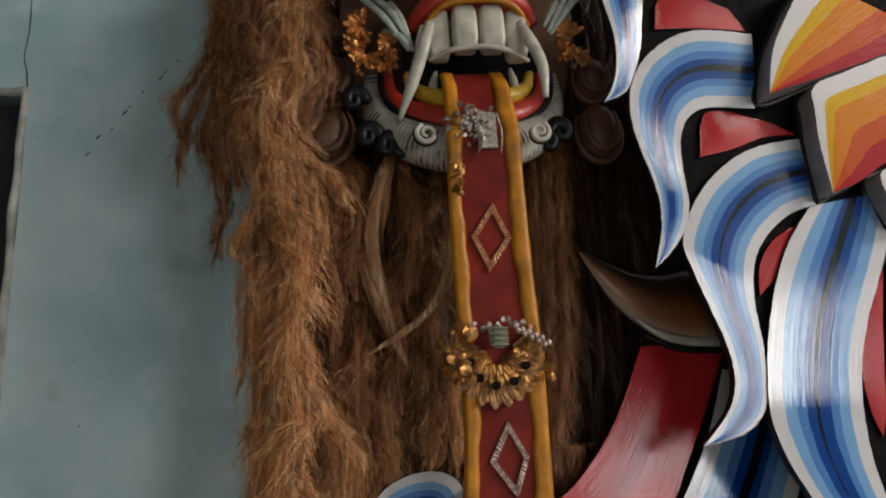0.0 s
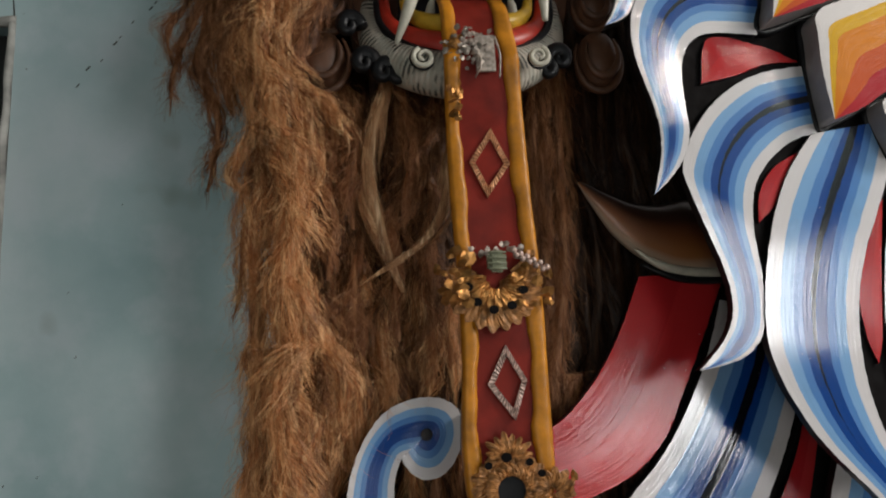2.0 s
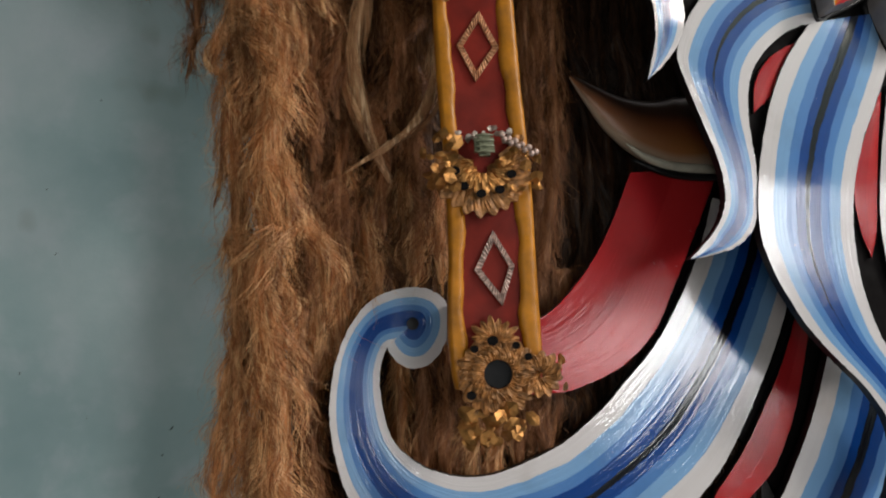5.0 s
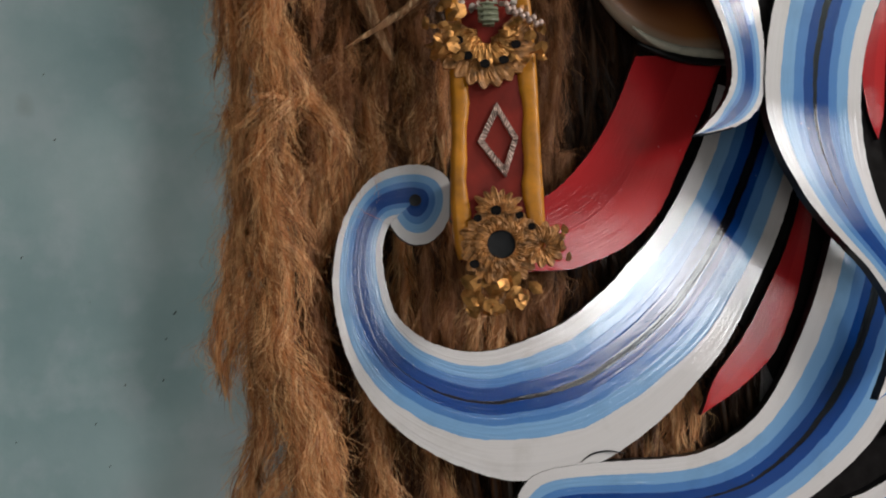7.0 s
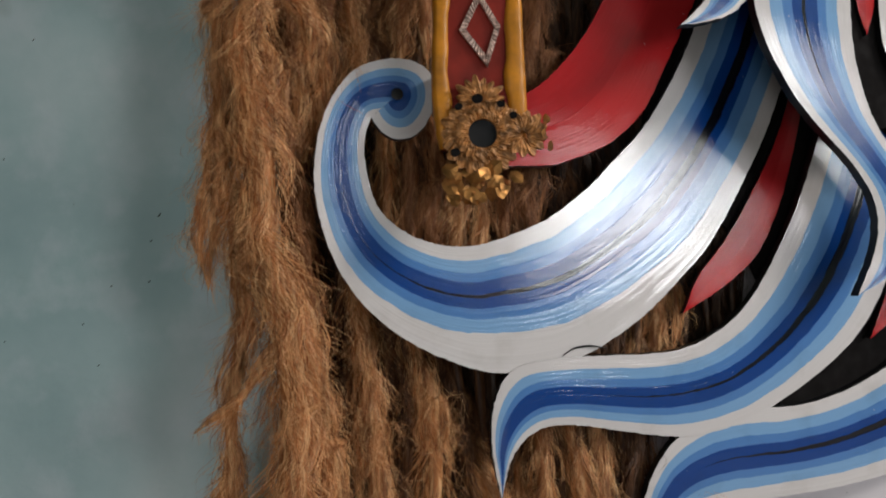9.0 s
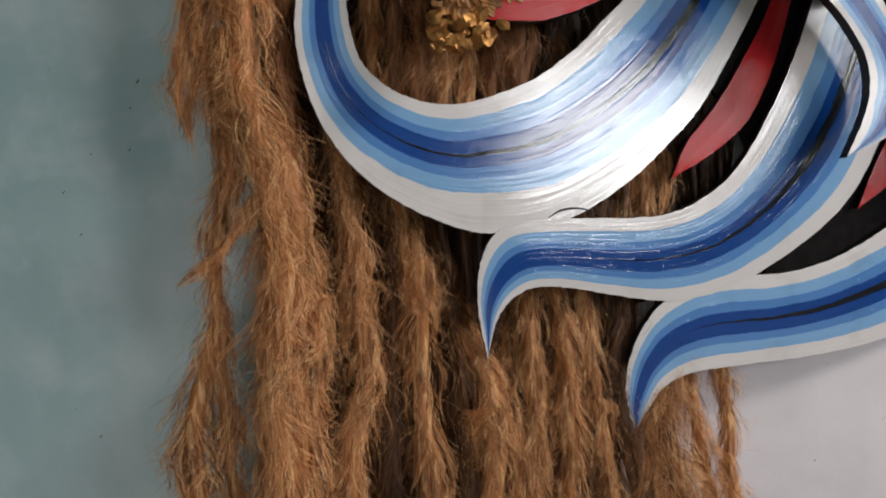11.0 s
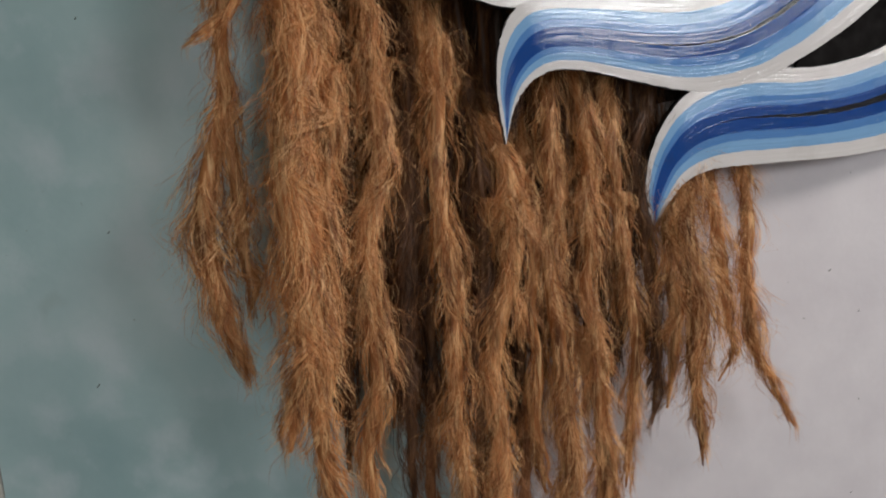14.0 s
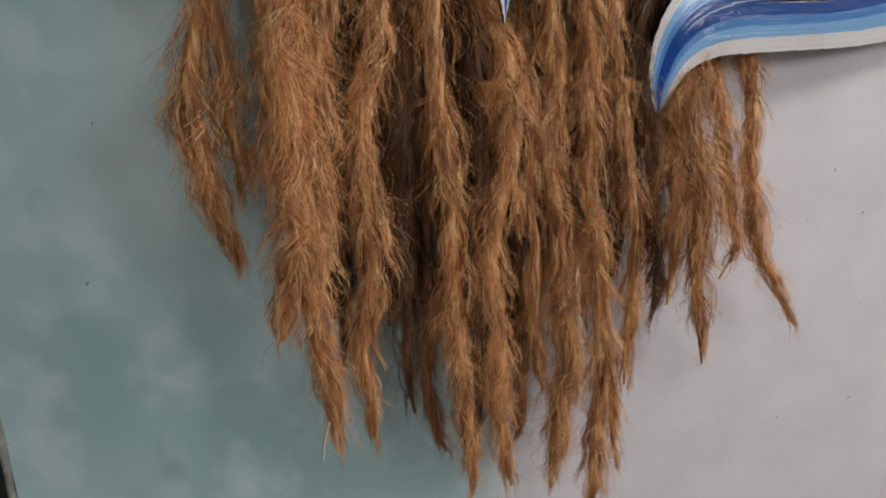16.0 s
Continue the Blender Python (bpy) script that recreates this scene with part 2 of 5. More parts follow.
# ---- builders ----
def mesh_of(name, verts, faces, mats, face_mat=None, uv=None, smooth=True):
    """A mesh from arrays; uv gives a U and V for each vertex."""
    me = bpy.data.meshes.new(name)
    me.from_pydata([tuple(map(float, v)) for v in verts], [], [tuple(map(int, f)) for f in faces])
    for mat in mats if isinstance(mats, (list, tuple)) else [mats]:
        me.materials.append(mat)
    if face_mat is not None:
        me.polygons.foreach_set("material_index", np.asarray(face_mat, np.int32))
    if smooth:
        me.polygons.foreach_set("use_smooth", np.ones(len(me.polygons), bool))
    if uv is not None:
        layer = me.uv_layers.new(name="band")
        idx = np.empty(len(me.loops), np.int32)
        me.loops.foreach_get("vertex_index", idx)
        layer.data.foreach_set("uv", np.asarray(uv, np.float32)[idx].ravel())
    me.update()
    return me


def part(name, me, parent, label="", kind=""):
    """Links a mesh (or bmesh with a material) as one part of a thing."""
    ob = new(name, me)
    ob.parent = parent
    return tagged(ob, label=label, kind=kind)


def from_bm(name, bm, mat, smooth=True):
    me = bpy.data.meshes.new(name)
    bm.normal_update()
    bm.to_mesh(me)
    bm.free()
    me.materials.append(mat)
    if smooth:
        me.polygons.foreach_set("use_smooth", np.ones(len(me.polygons), bool))
    return me


def thing(name, at, label, category, group=""):
    ob = new(name)
    ob.location = at
    ob.empty_display_size = 0.05
    return tagged(ob, label, category, group)


def spline(points, n):
    """n points along a smooth curve through the given ones, evenly spread over its length."""
    p = np.asarray(points, float)
    q = np.vstack([2 * p[0] - p[1], p, 2 * p[-1] - p[-2]])
    out = []
    for i in range(len(p) - 1):
        a, b, c, d = q[i:i + 4]
        for t in np.linspace(0, 1, 12, endpoint=False):
            out.append(0.5 * (2 * b + (c - a) * t + (2 * a - 5 * b + 4 * c - d) * t * t + (3 * b - a - 3 * c + d) * t ** 3))
    out = np.array(out + [p[-1]])
    run = np.r_[0, np.cumsum(np.linalg.norm(np.diff(out, axis=0), axis=1))]
    at = np.linspace(0, run[-1], n)
    return np.stack([np.interp(at, run, out[:, k]) for k in range(p.shape[1])], 1)


def spline_by_index(points, per):
    """A smooth curve through the points with the same number of steps between each two."""
    p = np.asarray(points, float)
    q = np.vstack([2 * p[0] - p[1], p, 2 * p[-1] - p[-2]])
    out = []
    for i in range(len(p) - 1):
        a, b, c, d = q[i:i + 4]
        for t in np.linspace(0, 1, per, endpoint=False):
            out.append(0.5 * (2 * b + (c - a) * t + (2 * a - 5 * b + 4 * c - d) * t * t + (3 * b - a - 3 * c + d) * t ** 3))
    return np.array(out + [p[-1]])


def eased(line, rounds=26):
    """Irons small kinks out of a line; its ends stay."""
    line = line.copy()
    for _ in range(rounds):
        line[1:-1] = 0.5 * line[1:-1] + 0.25 * (line[:-2] + line[2:])
    return line


def board(name, outer, inner, plane, mats, parent, label="", thick=0.018, push=0.0, bulge=0.002, white=None, v_in=None, matched=False, n=72, m=15):
    """A cut-out wooden swash between two edge curves (x, z), painted in bands from its outer to its inner edge."""
    if matched:
        o, i = eased(spline_by_index(outer, 9)), eased(spline_by_index(inner, 9))
    else:
        o, i = spline(outer, n), spline(inner, n)
    rows = len(o)
    u = np.linspace(0, 1, rows)
    rough = np.random.RandomState(len(name) + rows + int(abs(outer[0][0]) * 1000))
    s = np.linspace(0, 1, m)
    grid = o[:, None] * (1 - s)[None, :, None] + i[:, None] * s[None, :, None]
    grid[:, 0] += rough.normal(0, 0.0004, (rows, 2))
    grid[:, -1] += rough.normal(0, 0.0004, (rows, 2))
    w = np.interp(u, (0, 0.90, 0.97, 1), (0.15, 0.15, 0.45, 0.85) if name == "swash" else (0.15,) * 4) if white is None else np.interp(u, *zip(*white))
    vin = np.ones(rows) if v_in is None else np.interp(np.linspace(0, len(outer) - 1, rows), *zip(*v_in))
    S = np.broadcast_to(s, (rows, m))
    V = np.where(S < w[:, None], S / w[:, None] * 0.15, 0.15 + (S - w[:, None]) / (1 - w[:, None]) * (vin[:, None] - 0.15))
    width = np.linalg.norm(o - i, axis=1)[:, None]
    y = plane[0] + plane[1] * grid[..., 0] + plane[2] * grid[..., 1] + push - bulge * np.sin(np.pi * S) * np.minimum(1, width / 0.08)
    front = np.stack([grid[..., 0], y, grid[..., 1]], -1).reshape(-1, 3)
    back = front.copy()
    back[:, 1] = (plane[0] + plane[1] * front[:, 0] + plane[2] * front[:, 2]) + push + thick
    uv = np.stack([np.broadcast_to(u[:, None], (rows, m)), V], -1).reshape(-1, 2)
    k = np.arange(rows * m).reshape(rows, m)
    quads = np.stack([k[:-1, :-1], k[:-1, 1:], k[1:, 1:], k[1:, :-1]], -1).reshape(-1, 4)
    # the rim has vertices of its own, so that its edge stays crisp
    ring = np.concatenate([k[:, 0], k[-1, 1:-1], k[::-1, -1], k[0, -2:0:-1]])
    base = 2 * rows * m
    r = len(ring)
    ra, rb = base + np.arange(r), base + r + np.arange(r)
    side = np.stack([ra, np.roll(ra, -1), np.roll(rb, -1), rb], -1)
    verts = np.vstack([front, back, front[ring], back[ring]])
    uvs = np.vstack([uv, uv, uv[ring], uv[ring]])
    faces = np.vstack([quads, quads[:, ::-1] + rows * m, side])
    mats_i = np.r_[np.zeros(len(quads)), np.ones(len(quads) + r)].astype(int)
    return part(name, mesh_of(name, verts, faces, mats, mats_i, uvs), parent, label)


def slab(name, outline, plane, mat, parent, label="", thick=0.01, push=0.0):
    """A flat board cut to an outline of (x, z)."""
    bm = bmesh.new()
    vs = [bm.verts.new((x, plane[0] + plane[1] * x + plane[2] * z + push, z)) for x, z in outline]
    face = bm.faces.new(vs)
    made = bmesh.ops.extrude_face_region(bm, geom=[face])
    bmesh.ops.translate(bm, vec=(0, thick, 0), verts=[v for v in made["geom"] if isinstance(v, bmesh.types.BMVert)])
    bmesh.ops.recalc_face_normals(bm, faces=bm.faces)
    return part(name, from_bm(name, bm, mat, False), parent, label)


def tube(points, radii, sides=10, flat=1.0, n=None, normal=(0, 1, 0)):
    """Arrays of a tapered tube along a smooth line; flat squeezes it along the given normal. Returns verts, faces, uv."""
    p = spline(points, n or 6 * len(points))
    r = np.interp(np.linspace(0, 1, len(p)), np.linspace(0, 1, len(radii)), radii)
    tan = np.gradient(p, axis=0)
    tan /= np.linalg.norm(tan, axis=1)[:, None]
    b = np.cross(tan, normal)
    b /= np.linalg.norm(b, axis=1)[:, None]
    c = np.cross(b, tan)
    ang = np.linspace(0, 2 * np.pi, sides, endpoint=False)
    ring = p[:, None] + r[:, None, None] * (np.cos(ang)[None, :, None] * b[:, None] + flat * np.sin(ang)[None, :, None] * c[:, None])
    k = np.arange(len(p) * sides).reshape(len(p), sides)
    kk = np.roll(k, -1, 1)
    faces = [tuple(f) for f in np.stack([k[:-1], k[1:], kk[1:], kk[:-1]], -1).reshape(-1, 4)]
    faces += [tuple(k[0]), tuple(k[-1][::-1])]
    uv = np.stack(np.broadcast_arrays(np.linspace(0, 1, len(p))[:, None], (0.5 + 0.5 * np.cos(ang))[None]), -1).reshape(-1, 2)
    return ring.reshape(-1, 3), faces, uv


def tube_part(name, points, radii, mat, parent, label="", **kw):
    v, f, uv = tube(points, radii, **kw)
    return part(name, mesh_of(name, v, f, mat, uv=uv), parent, label)


def box_mesh(name, lo, hi, mat, bevel=0.0):
    bm = bmesh.new()
    bmesh.ops.create_cube(bm, size=1)
    for v in bm.verts:
        v.co = Vector([lo[k] + (v.co[k] + 0.5) * (hi[k] - lo[k]) for k in range(3)])
    if bevel:
        bmesh.ops.bevel(bm, geom=bm.edges[:], offset=bevel, segments=2, affect="EDGES")
    return from_bm(name, bm, mat, False)


def pillow(name, centre, half, mat, power=0.35, nu=20, nv=14):
    """A rounded block."""
    u = np.linspace(-np.pi, np.pi, nu, endpoint=False)
    w = np.linspace(-np.pi / 2, np.pi / 2, nv)

    def soft(a):
        return np.sign(a) * np.abs(a) ** power

    x = soft(np.cos(w))[:, None] * soft(np.cos(u))[None]
    y = soft(np.cos(w))[:, None] * soft(np.sin(u))[None]
    z = np.repeat(soft(np.sin(w))[:, None], nu, 1)
    x = x * (1 - 0.10 * np.clip(z, 0, 1))
    v = np.stack([centre[0] + half[0] * x, centre[1] + half[1] * y, centre[2] + half[2] * z], -1).reshape(-1, 3)
    k = np.arange(nu * nv).reshape(nv, nu)
    kk = np.roll(k, -1, 1)
    f = np.stack([k[:-1], kk[:-1], kk[1:], k[1:]], -1).reshape(-1, 4)
    return mesh_of(name, v, f, mat)


def wall(name, lo, hi, mat, label):
    return tagged(new(name, box_mesh(name, lo, hi, mat)), label, "wall", kind="structure")


# ---- the room ----
DOOR_X, DOOR_TOP = -0.672, 2.205
CEIL = 5.3
front_label = "old plastered wall, patchy turquoise limewash turning greyish white"
wall("wall_front", (DOOR_X, 0.0, FLOOR), (4.8, 0.14, CEIL), M_WALL, front_label)
wall("wall_front_over_door", (-1.62, 0.0, DOOR_TOP), (DOOR_X, 0.14, CEIL), M_WALL, "turquoise plastered wall over the doorway")
wall("wall_front_far", (-2.6, 0.0, FLOOR), (-1.62, 0.14, CEIL), M_WALL, "turquoise plastered wall beside the doorway")
wall("wall_left", (-2.74, -3.3, FLOOR), (-2.6, 0.14, CEIL), M_ROOM, "turquoise plastered side wall")
hy0, hy1, hz0, hz1 = HIGH_WINDOW
for nm, lo, hi in (("wall_right", (4.8, -3.3, FLOOR), (4.94, 0.14, hz0)), ("wall_right_top", (4.8, -3.3, hz1), (4.94, 0.14, CEIL)), ("wall_right_end", (4.8, -3.3, hz0), (4.94, hy0, hz1)), ("wall_right_rest", (4.8, hy1, hz0), (4.94, 0.14, hz1))):
    wall(nm, lo, hi, M_ROOM, "dull plastered side wall")
x0, x1, z0, z1 = WINDOW
for nm, lo, hi in (("wall_back_wide", (FILL_DOORWAY[1], -3.3, FLOOR), (x0, -3.2, CEIL)), ("wall_back_corner", (-2.6, -3.3, FLOOR), (FILL_DOORWAY[0], -3.2, CEIL)), ("wall_back_over_door", (FILL_DOORWAY[0], -3.3, FILL_DOORWAY[2]), (FILL_DOORWAY[1], -3.2, CEIL)), ("wall_back_end", (x1, -3.3, FLOOR), (4.8, -3.2, CEIL)),
                   ("wall_back_pillar", (PILLAR[0], -3.3, z0), (PILLAR[1], -3.2, z1)), ("wall_back_below", (x0, -3.3, FLOOR), (x1, -3.2, z0)), ("wall_back_above", (x0, -3.3, z1), (x1, -3.2, CEIL))):
    wall(nm, lo, hi, M_ROOM, "dull plastered wall facing the mask")
tagged(new("floor", box_mesh("floor", (-2.74, -3.3, FLOOR - 0.1), (4.94, 1.3, FLOOR), M_FLOOR)), "grey cement floor", "floor", kind="structure")
tagged(new("ceiling", box_mesh("ceiling", (-2.74, -3.3, CEIL), (4.94, 1.3, CEIL + 0.1), M_CEIL)), "pale painted ceiling", "ceiling", kind="structure")
# the passage behind the doorway, its dark put into the wall colour
for nm, lo, hi in (("wall_passage_end", (-1.76, 1.2, FLOOR), (-0.5, 1.3, CEIL)), ("wall_passage_side", (-1.76, 0.14, FLOOR), (-1.62, 1.2, CEIL)),
                   ("wall_passage_other", (-0.6, 0.14, FLOOR), (-0.5, 1.2, CEIL))):
    wall(nm, lo, hi, M_DOORDARK, "dark wall of the passage behind the doorway")
door_1 = tagged(new("door_1"), "doorway with a chipped grey-white frame, dark inside", "doorway", kind="structure")
M_JAMB = plain("chipped_grey_frame_paint", (0.40, 0.39, 0.36), 0.7, 0.6, 14, bump=0.6)
jamb_line = [(DOOR_X - 0.008 + random.uniform(-0.0025, 0.0025), 0.004, z) for z in np.linspace(FLOOR, DOOR_TOP, 40)]
v, f, uv = tube(jamb_line, [0.009 * random.uniform(0.6, 1.2) for _ in range(30)], 6, 1.6, 160)
part("door_frame", mesh_of("door_frame", v, f, M_JAMB), door_1, "chipped grey-white plaster edge of the doorway")
lintel_line = [(x, 0.004, DOOR_TOP - 0.008 + random.uniform(-0.003, 0.003)) for x in np.linspace(-1.62, DOOR_X, 24)]
v, f, uv = tube(lintel_line, [0.011 * random.uniform(0.6, 1.2) for _ in range(20)], 6, 1.6, 90, normal=(0, 1, 0.01))
part("door_frame", mesh_of("door_frame", v, f, M_JAMB), door_1, "chipped plaster edge over the doorway")
# added sheet that stands for the darkness in the opening
part("door_leaf", box_mesh("door_leaf", (-1.6, 0.03, FLOOR), (DOOR_X - 0.018, 0.07, DOOR_TOP - 0.02), M_DOORDARK, 0.004), door_1, "near-black sheet for the dark inside the doorway")

front = bpy.data.objects["wall_front"]
M_CRACK = plain("crack_shadow_grime", (0.05, 0.05, 0.045), 0.9, 0.4, 40)
v, f, uv = tube([(-0.684, 0.0, 2.42), (-0.682, 0.0, 2.33), (-0.687, 0.0, 2.27), (-0.680, 0.0, 2.24), (-0.676, 0.0, 2.205)], (0.0009, 0.0014, 0.001, 0.0016), 5, 0.5, 30)
part("wall_crack", mesh_of("wall_crack", v, f, M_CRACK), front, "thin crack in the plaster")
chip_rnd = random.Random(4)
for cx, cz, r in [(-0.395 - 0.021 * k + chip_rnd.uniform(-0.008, 0.008), 2.265 - 0.024 * k + chip_rnd.uniform(-0.008, 0.008), chip_rnd.uniform(0.002, 0.0045)) for k in range(9)] + \
        [(chip_rnd.uniform(-0.66, -0.32), chip_rnd.uniform(0.3, 2.0), chip_rnd.uniform(0.0015, 0.003)) for k in range(16)] + [(chip_rnd.uniform(0.62, 0.85), chip_rnd.uniform(0.1, 0.6), 0.002) for k in range(3)]:
    v, f, uv = tube([(cx - r, 0.0, cz - r), (cx, -0.0003, cz), (cx + r * 0.8, 0.0, cz + r * 1.1)], (r * 0.3, r * 0.45, r * 0.3), 6, 0.3, 6)
    part("plaster_chip", mesh_of("plaster_chip", v, f, M_CRACK), front)

# ---- the painted ornament: cut-out swashes in layers ----
UPPER = (-0.2338, 0.1439, -0.0469)   # y = a + b x + c z
LOWER = (-0.2094, 0.1413, 0.0235)
ARC = (-0.3109, 0.1413, 0.0935)     # the red arc leans back
FOOT = (-0.1334, 0.1413, -0.0565)   # the lowest swashes lean forward
BLUE, FIRE, RED = (M_BLUE, M_BLACK), (M_FIRE, M_GREY), (M_RED, M_BLACK)
ornament = thing("ornament_panel", (0.75, -0.02, 1.5), "carved wooden flame ornament, gloss blue, white, red and yellow bands", "ornament")
ornament_inv = Matrix.Translation((-0.75, 0.02, -1.5))

SWASH = "wavy swash painted in white and blue bands"
board("swash", [(0.345, 2.300), (0.363, 2.209), (0.376, 2.149), (0.377, 2.099), (0.367, 2.059), (0.349, 2.028)],
      [(0.450, 2.312), (0.436, 2.215), (0.423, 2.132), (0.405, 2.076), (0.385, 2.045), (0.349, 2.028)], UPPER, BLUE, ornament, SWASH, n=40)
board("swash", [(0.636, 2.167), (0.560, 2.170), (0.500, 2.161), (0.444, 2.126), (0.409, 2.086), (0.391, 2.036), (0.394, 1.978), (0.409, 1.931), (0.424, 1.880), (0.427, 1.825), (0.406, 1.757)],
      [(0.621, 2.030), (0.562, 2.029), (0.517, 2.025), (0.487, 2.002), (0.474, 1.967), (0.473, 1.929), (0.475, 1.891), (0.478, 1.858), (0.466, 1.821), (0.442, 1.787), (0.406, 1.757)],
      UPPER, BLUE, ornament, SWASH, push=-0.0015, matched=True)
board("swash", [(0.701, 1.981), (0.617, 1.965), (0.559, 1.936), (0.507, 1.892), (0.478, 1.849), (0.458, 1.802), (0.463, 1.775), (0.489, 1.704), (0.515, 1.634), (0.522, 1.590), (0.515, 1.556), (0.492, 1.522), (0.453, 1.488)],
      [(0.720, 1.865), (0.692, 1.860), (0.657, 1.847), (0.615, 1.816), (0.587, 1.780), (0.576, 1.745), (0.572, 1.705), (0.575, 1.664), (0.579, 1.624), (0.575, 1.572), (0.567, 1.533), (0.528, 1.500), (0.453, 1.488)],
      UPPER, BLUE, ornament, SWASH, matched=True)
board("swash", [(0.700, 1.861), (0.653, 1.808), (0.612, 1.732), (0.585, 1.642), (0.574, 1.572), (0.572, 1.520), (0.592, 1.459), (0.632, 1.389), (0.680, 1.335), (0.720, 1.297), (0.760, 1.249), (0.776, 1.200), (0.768, 1.148), (0.732, 1.082)],
      [(0.871, 1.893), (0.841, 1.793), (0.789, 1.697), (0.757, 1.622), (0.742, 1.550), (0.741, 1.478), (0.751, 1.416), (0.771, 1.357), (0.800, 1.312), (0.835, 1.262), (0.869, 1.201), (0.866, 1.148), (0.821, 1.114), (0.732, 1.082)],
      UPPER, BLUE, ornament, "broad swash painted in white and blue bands with a black line", push=-0.003, matched=True)
board("swash", [(0.840, 1.767), (0.817, 1.672), (0.801, 1.588), (0.796, 1.515), (0.809, 1.443), (0.862, 1.343)],
      [(0.988, 1.773), (0.963, 1.676), (0.945, 1.590), (0.941, 1.514), (0.942, 1.440), (0.951, 1.339)], UPPER, BLUE, ornament, SWASH, n=40)
# extra swash out of view, added to keep side light off its neighbours
board("swash", [(1.010, 1.980), (0.998, 1.780), (0.975, 1.600), (0.962, 1.450), (0.968, 1.320), (0.985, 1.220), (0.980, 1.130)],
      [(1.300, 1.980), (1.250, 1.780), (1.215, 1.600), (1.190, 1.450), (1.180, 1.320), (1.160, 1.200), (1.080, 1.080)], UPPER, BLUE, ornament, SWASH, n=40)

LEAF = "flat red leaf edged in black"
for outer, inner, plane, push in (
        ([(0.600, 2.215), (0.515, 2.239), (0.466, 2.218), (0.454, 2.167)], [(0.627, 2.176), (0.570, 2.175), (0.500, 2.171), (0.454, 2.165)], UPPER, 0.004),
        ([(0.695, 1.991), (0.624, 2.014), (0.531, 2.020), (0.509, 1.942)], [(0.695, 1.989), (0.635, 1.982), (0.573, 1.959), (0.509, 1.942)], UPPER, 0.004),
        ([(0.680, 1.835), (0.624, 1.804), (0.593, 1.762), (0.586, 1.714)], [(0.680, 1.835), (0.648, 1.790), (0.619, 1.743), (0.586, 1.714)], UPPER, 0.004),
        ([(0.826, 1.754), (0.777, 1.659), (0.755, 1.586), (0.761, 1.522), (0.775, 1.484)], [(0.828, 1.754), (0.810, 1.659), (0.799, 1.585), (0.788, 1.521), (0.775, 1.484)], UPPER, 0.004),
        ([(0.722, 1.438), (0.686, 1.351), (0.634, 1.266), (0.574, 1.184), (0.517, 1.123), (0.485, 1.066)], [(0.749, 1.429), (0.720, 1.341), (0.680, 1.236), (0.629, 1.154), (0.561, 1.104), (0.485, 1.066)], LOWER, 0.008),
        ([(0.966, 1.167), (0.899, 1.111), (0.834, 0.999)], [(0.988, 1.146), (0.916, 1.051), (0.834, 0.999)], LOWER, 0.006)):
    board("leaf", outer, inner, plane, RED, ornament, LEAF, thick=0.012, push=push, bulge=0.002, n=36, m=7)

board("red_arc", [(0.421, 1.651), (0.373, 1.560), (0.329, 1.495), (0.277, 1.441), (0.229, 1.411), (0.166, 1.399), (0.097, 1.443)],
      [(0.587, 1.657), (0.528, 1.553), (0.472, 1.458), (0.430, 1.390), (0.372, 1.340), (0.313, 1.315), (0.252, 1.303), (0.151, 1.315), (0.093, 1.384)], ARC, RED, ornament,
      "broad red arc running behind the leather strip", push=-0.020, bulge=0.003)

# the big curl, whose end winds round a black dot
EYE_XZ = (0.043, 1.416)
curl_outer = [(0.751, 1.557), (0.722, 1.487), (0.680, 1.399), (0.640, 1.323), (0.590, 1.248), (0.537, 1.172), (0.477, 1.120), (0.423, 1.074), (0.348, 1.029), (0.267, 1.000),
              (0.174, 0.997), (0.127, 1.011), (0.062, 1.041), (-0.001, 1.087), (-0.046, 1.146), (-0.072, 1.212), (-0.082, 1.276), (-0.080, 1.325), (-0.065, 1.390), (-0.036, 1.436)]
head_outer = [(-0.015, 1.455), (0.010, 1.467), (0.061, 1.473), (0.098, 1.450), (0.102, 1.407), (0.075, 1.358), (0.037, 1.348), (0.012, 1.367), (0.004, 1.384)]
curl_inner = [(0.571, 1.609), (0.537, 1.522), (0.500, 1.455), (0.449, 1.381), (0.411, 1.340), (0.374, 1.309), (0.343, 1.278), (0.313, 1.257), (0.279, 1.233), (0.246, 1.217),
              (0.182, 1.196), (0.147, 1.189), (0.112, 1.189), (0.079, 1.197), (0.046, 1.211), (0.023, 1.231), (0.004, 1.253), (-0.007, 1.299), (-0.010, 1.349), (0.004, 1.384)]
board("curl", curl_outer + head_outer, curl_inner + [(0.017, 1.394), (0.030, 1.405)] + [EYE_XZ] * 7, LOWER, BLUE, ornament,
      "large curling swash in white and blue bands", push=-0.002, matched=True, bulge=0.0006,
      white=[(k / 28, w) for k, w in ((0, 0.12), (3, 0.14), (5, 0.17), (6, 0.20), (7, 0.24), (8, 0.27), (9, 0.28), (10, 0.31), (11, 0.28), (12, 0.25), (13, 0.21), (14, 0.15), (15, 0.11), (18, 0.11), (20, 0.17), (22, 0.26), (28, 0.26))], v_in=((0, 1), (19, 1), (20, 0.88), (21, 0.75), (22, 0.60), (28, 0.60)))
dot_verts, dot_faces = [(EYE_XZ[0], LOWER[0] + LOWER[1] * EYE_XZ[0] + LOWER[2] * EYE_XZ[1] - 0.010, EYE_XZ[1])], []
